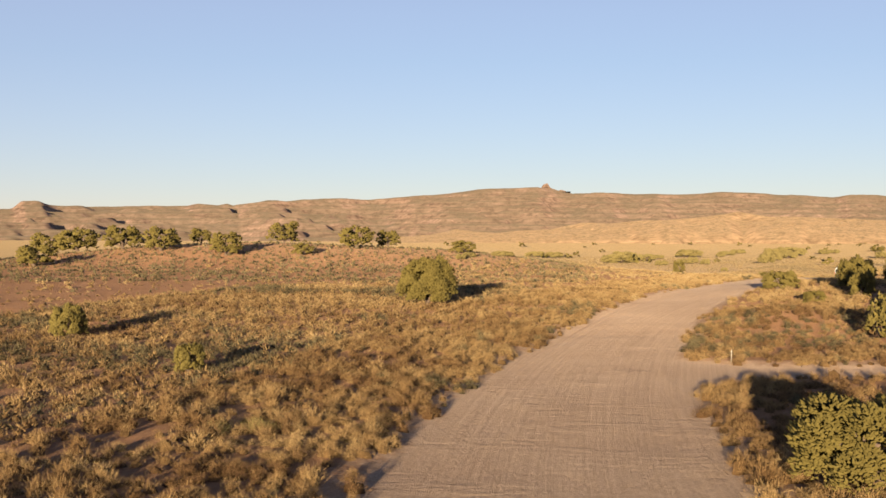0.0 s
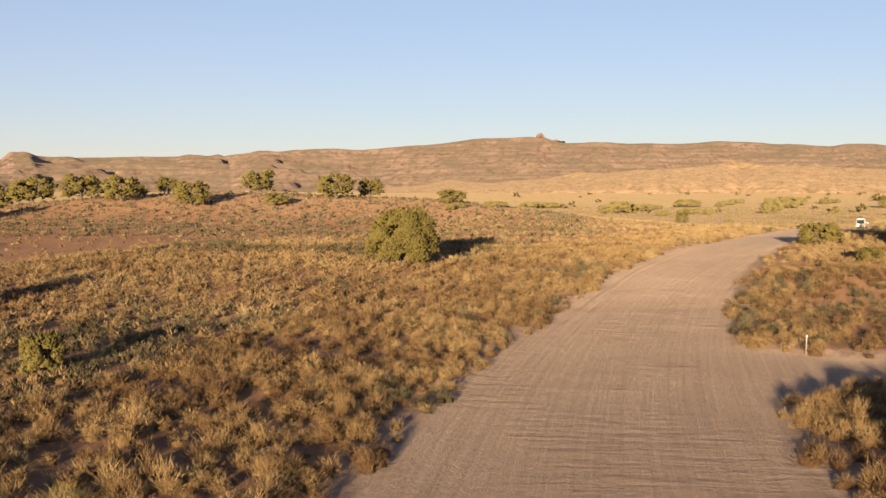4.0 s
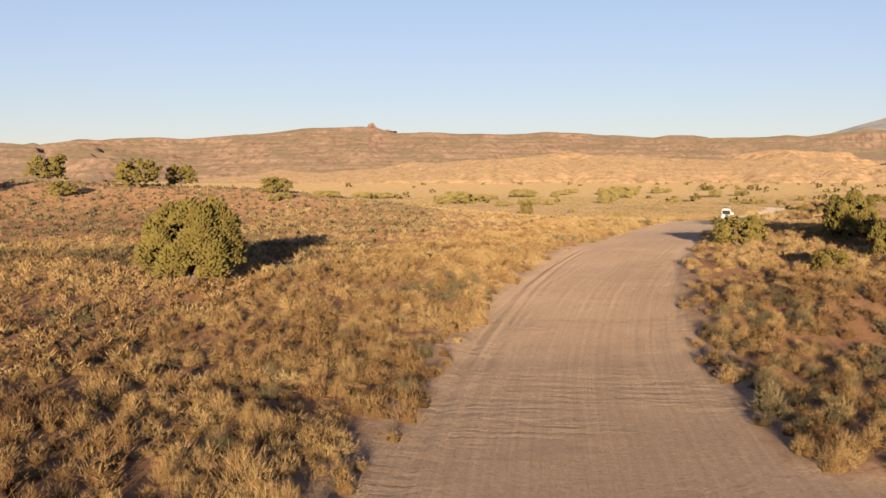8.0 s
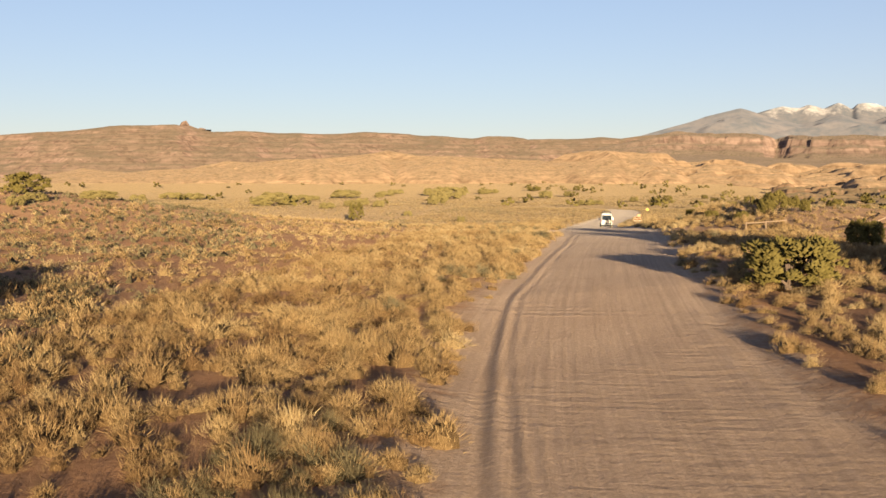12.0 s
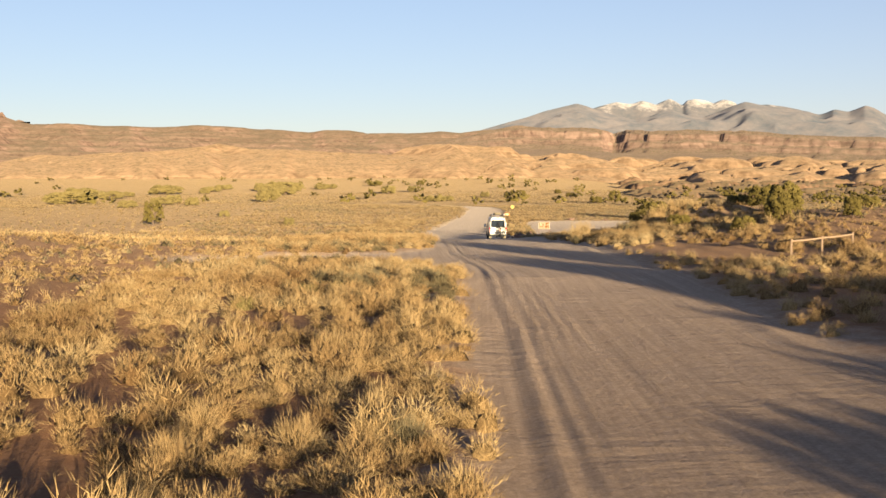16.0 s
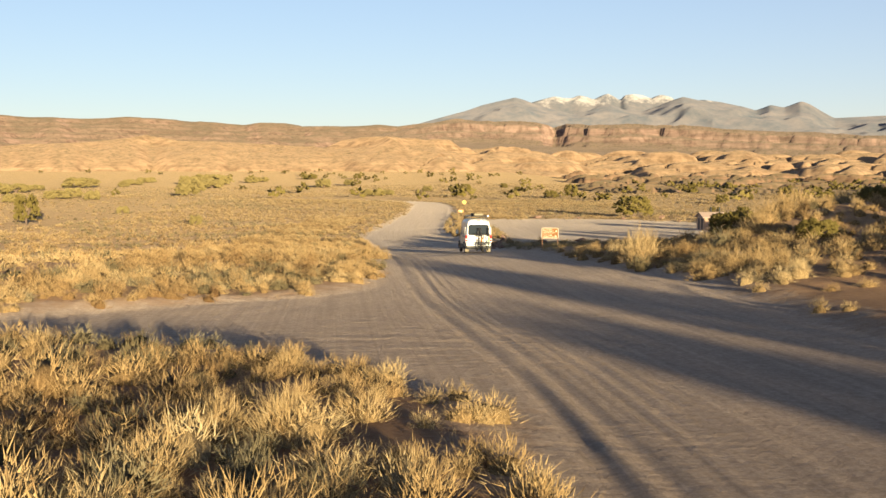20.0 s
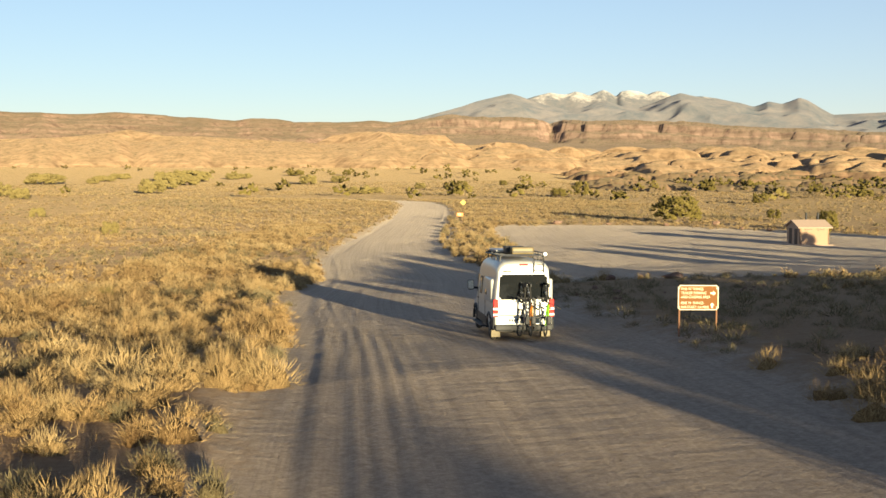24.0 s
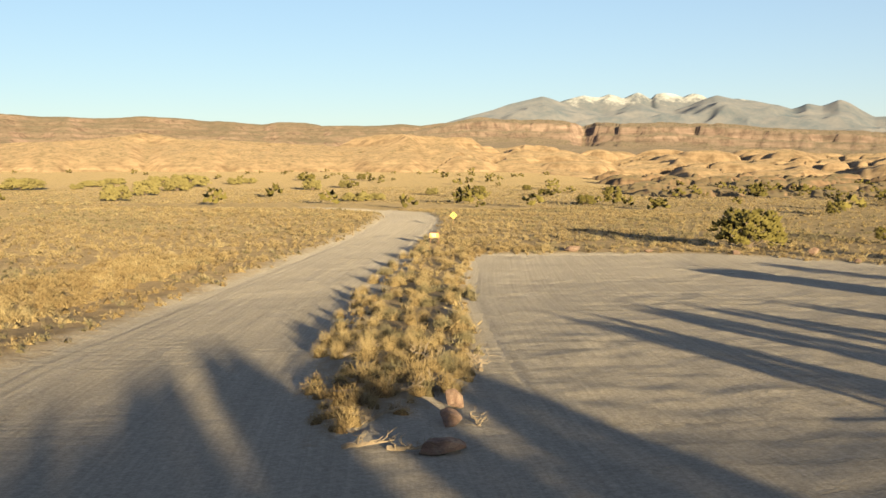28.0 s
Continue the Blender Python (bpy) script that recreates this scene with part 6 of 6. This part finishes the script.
box(bm, 0, -0.016, 0.98, 0.07, 0.006, 0.1)
part("reflector", bm, CLEAR, root)
root.matrix_world = pose(21.0, 82.9, gz(21.0, 82.9), 0, 2, 20)


# ---------------------------------------------------------------- vault toilet
def build_toilet(x, y, turn):
    root = new("vault_toilet")
    tagged(root, "tan double vault toilet hut with black vent pipes", "hut")
    w, l, hh = 3.9, 4.4, 2.45
    t = 0.15

    def wall(name, x0, y0, x1, y1, top):
        bm = bmesh.new()
        d_ = Vector((x1 - x0, y1 - y0, 0)).normalized()
        n_ = Vector((d_.y, -d_.x, 0)) * t
        pts = [(x0, y0, 0), (x1, y1, 0), (x1, y1, hh)]
        if top > hh:
            pts.append(((x0 + x1) / 2, (y0 + y1) / 2, top))
        pts.append((x0, y0, hh))
        a_ = [bm.verts.new(p) for p in pts]
        b_ = [bm.verts.new(Vector(p) - n_) for p in pts]
        bm.faces.new(a_)
        bm.faces.new(b_[::-1])
        for i in range(len(pts)):
            bm.faces.new((a_[i], b_[i], b_[(i + 1) % len(pts)], a_[(i + 1) % len(pts)]))
        bmesh.ops.recalc_face_normals(bm, faces=bm.faces)
        return part(name, bm, TANWALL, root)

    wall("wall", -w / 2, -l / 2, w / 2, -l / 2, hh)
    wall("wall", w / 2, -l / 2, w / 2, l / 2, hh + 0.75)
    wall("wall", w / 2, l / 2, -w / 2, l / 2, hh)
    wall("wall", -w / 2, l / 2, -w / 2, -l / 2, hh + 0.75)
    for sy in (-1, 1):
        bm = bmesh.new()
        quad_panel(bm, [(-w / 2 - 0.35, sy * (l / 2 + 0.4), hh - 0.1), (w / 2 + 0.35, sy * (l / 2 + 0.4), hh - 0.1), (w / 2 + 0.35, 0, hh + 0.82), (-w / 2 - 0.35, 0, hh + 0.82)], 0.12, (0, sy * 0.35, 1))
        part("roof", bm, TANROOF, root)
    bm = bmesh.new()
    box(bm, 0, 0, 0.02, w + 1.0, l + 1.0, 0.14, 0.02)
    part("slab", bm, TANROOF, root)
    for k in (-1, 1):
        bm = bmesh.new()
        box(bm, -w / 2 - 0.02, k * 0.95, 1.1, 0.06, 0.95, 2.05, 0.01)
        door = part("door", bm, DARKDOOR, root)
        bm = bmesh.new()
        box(bm, -w / 2 - 0.07, k * 0.95 + 0.36, 1.0, 0.05, 0.06, 0.16, 0.01)
        part("door_handle", bm, CHROME, door)
        bm = bmesh.new()
        box(bm, k * 0.85, -l / 2 - 0.01, 2.08, 0.95, 0.05, 0.28)
        vent = part("window", bm, CLAD, root)
        for q in range(4):
            bm = bmesh.new()
            box(bm, k * 0.85, -l / 2 - 0.045, 1.97 + 0.075 * q, 0.93, 0.04, 0.03, turn=Matrix.Rotation(0.5, 4, "X"))
            part("louvre", bm, TANROOF, vent)
        bm = bmesh.new()
        tube(bm, [(w / 2 + 0.2 - 1.6 * (k < 0), l / 2 - 0.2, 0.0), (w / 2 + 0.2 - 1.6 * (k < 0), l / 2 - 0.2, 4.1)], 0.15, 12)
        part("vent_pipe", bm, CLAD, root)
    root.matrix_world = pose(x, y, road_z(x, y), 0, 0, turn) @ Matrix.Scale(0.88, 4)
    return root


build_toilet(179.9, 347.7, -25)


# ---------------------------------------------------------------- rocks, dead wood, rail fence
def boulder(x, y, w, l, h, seed, label="reddish sandstone boulder on the dirt", turn=0, sunk=0.15):
    g_ = np.random.default_rng(seed)
    bm = bmesh.new()
    bmesh.ops.create_icosphere(bm, subdivisions=3, radius=0.5)
    planes = [(Vector(g_.normal(0, 1, 3)).normalized(), g_.uniform(0.2, 0.38)) for _ in range(14)]
    for v in bm.verts:
        for n_, d_ in planes:
            k = v.co.dot(n_) - d_
            if k > 0:
                v.co -= n_ * k * 0.97
        v.co += v.normal * (0.035 * noise.noise(v.co * 5 + Vector((seed, 0, 0))) + 0.02 * noise.noise(v.co * 14 + Vector((seed, 3, 0))))
    ob = part("boulder", bm, REDROCK)
    tagged(ob, label, "rock", "boulders round the lot")
    ob.matrix_world = pose(x, y, max(gz(x, y), road_z(x, y) - 0.02) + h * (0.5 - sunk), 0, 0, turn) @ Matrix.Diagonal((w * 1.3, l * 1.3, h * 1.3, 1))
    return ob


boulder(130.5, 331.4, 1.6, 1.0, 0.55, 1, "long flat red boulder at the tip of the brush strip", 20)
boulder(132.8, 334.8, 1.1, 0.9, 0.6, 2, turn=40)
boulder(134.2, 337.2, 0.62, 0.5, 0.85, 3, "upright red boulder beside bleached dead wood")
for k, (x, y, w, h) in enumerate([(115.2, 308.4, 1.2, 0.6), (110.9, 300.4, 0.7, 0.45), (122.9, 311.2, 1.2, 0.5), (125.8, 308.4, 1.3, 0.55), (114.2, 310.0, 0.9, 0.4),
                                  (112.6, 304.0, 0.6, 0.35), (118.0, 306.0, 0.5, 0.3), (108.2, 297.6, 0.6, 0.3), (116.8, 302.5, 0.5, 0.25), (189.2, 411.2, 2.4, 0.7),
                                  (206.6, 391.7, 1.6, 0.9), (204.6, 383.8, 1.0, 0.5), (205.6, 379.0, 1.2, 0.5), (202.5, 399.0, 1.0, 0.5), (196, 405.8, 1.0, 0.5)]):
    boulder(x, y, w, w * 0.75, h, 10 + k, turn=37 * k)

g_st = np.random.default_rng(77)
for k in range(22):                # small stones over the bare bank
    x, y, w = g_st.uniform(111.5, 125), g_st.uniform(297, 309), g_st.uniform(0.14, 0.34)
    if float(road_dist(np.array([x]), np.array([y]))[0][0]) > 0.3:
        boulder(x, y, w, w * 0.8, w * 0.6, 60 + k, "small reddish stone on the bare dirt bank", 53 * k)


def dead_branch(x, y, turn, size, seed):
    """A bleached, forked juniper limb about 1.8 m long that lies on the dirt with its snags in the air."""
    g_ = np.random.default_rng(seed)
    root_ = new("dead_branch")
    tagged(root_, "bleached twisted dead juniper wood on the dirt", "dead wood", "dead wood at the brush strip")
    bm = bmesh.new()
    p = [Vector((-0.95 + 0.32 * k, g_.uniform(-0.13, 0.13), 0.08 + 0.05 * k + g_.uniform(-0.03, 0.06))) for k in range(7)]
    limb(bm, p, 0.12, 0.035, 7)
    part("stem", bm, DEADWOOD, root_)
    for k in range(11):
        at_ = g_.uniform(0.4, 5.6)
        b0 = p[int(at_)].lerp(p[int(at_) + 1], at_ % 1)
        d_ = Vector((g_.uniform(-0.2, 0.8), g_.uniform(-1, 1), g_.uniform(0.0, 0.9))) * g_.uniform(0.5, 1.0)
        kink = Vector(g_.uniform(-0.12, 0.12, 3))
        tb = bmesh.new()
        limb(tb, [b0, b0 + d_ * 0.3 + kink, b0 + d_ * 0.62 - kink * 0.5, b0 + d_ + kink], g_.uniform(0.025, 0.06), 0.008, 5)
        if k % 2:
            q = b0 + d_ * 0.62 - kink * 0.5
            limb(tb, [q, q + Vector((d_.y, -d_.x, 0.3)) * 0.22, q + Vector((d_.y, -d_.x * 0.5, 0.5)) * 0.45], 0.018, 0.005, 4)
        part("snag", tb, DEADWOOD, root_)
    root_.matrix_world = pose(x, y, max(gz(x, y), road_z(x, y)) - 0.03, 0, 0, turn) @ Matrix.Diagonal((size * 0.75, size * 0.75, size * 0.7, 1))


for k, (x, y, turn, size) in enumerate([(135.7, 349.2, 30, 1.1), (136.6, 350.2, 320, 0.9), (137.6, 346.0, 110, 1.3), (139.2, 344.4, 60, 1.2), (133.6, 339.8, 320, 1.1), (131.2, 336.4, 15, 1.1),
                                        (129.0, 332.9, 330, 1.0), (129.8, 331.8, 300, 1.0), (138.3, 344.2, 200, 1.0), (133.4, 334.4, 80, 0.7), (140.0, 346.0, 250, 1.0), (135.6, 340.8, 140, 0.9)]):
    dead_branch(x, y, turn, size, 50 + k)


def rail_fence(pts, label):
    root_ = new("rail_fence")
    tagged(root_, label, "fence")
    tops = []
    for x, y in pts:
        z = gz(x, y)
        bm = bmesh.new()
        limb(bm, [(x, y, z - 0.2), (x, y, z + 0.6), (x + 0.02, y, z + 1.05)], 0.08, 0.07, 8)
        part("post", bm, RAILWOOD, root_)
        tops.append(Vector((x, y, z + 0.92)))
    for p, q in zip(tops, tops[1:]):
        bm = bmesh.new()
        limb(bm, [p, (p + q) / 2 + Vector((0, 0, -0.03)), q], 0.06, 0.055, 8)
        part("rail", bm, RAILWOOD, root_)


rail_fence([(88.8, 225.5), (91.8, 225.8), (94.8, 226.0)], "weathered wooden rail fence beside the road")
rail_fence([(95.0, 212.0), (99.5, 215.0), (104.0, 218.5), (108.5, 222.0)], "low weathered wooden rail fence in the brush")
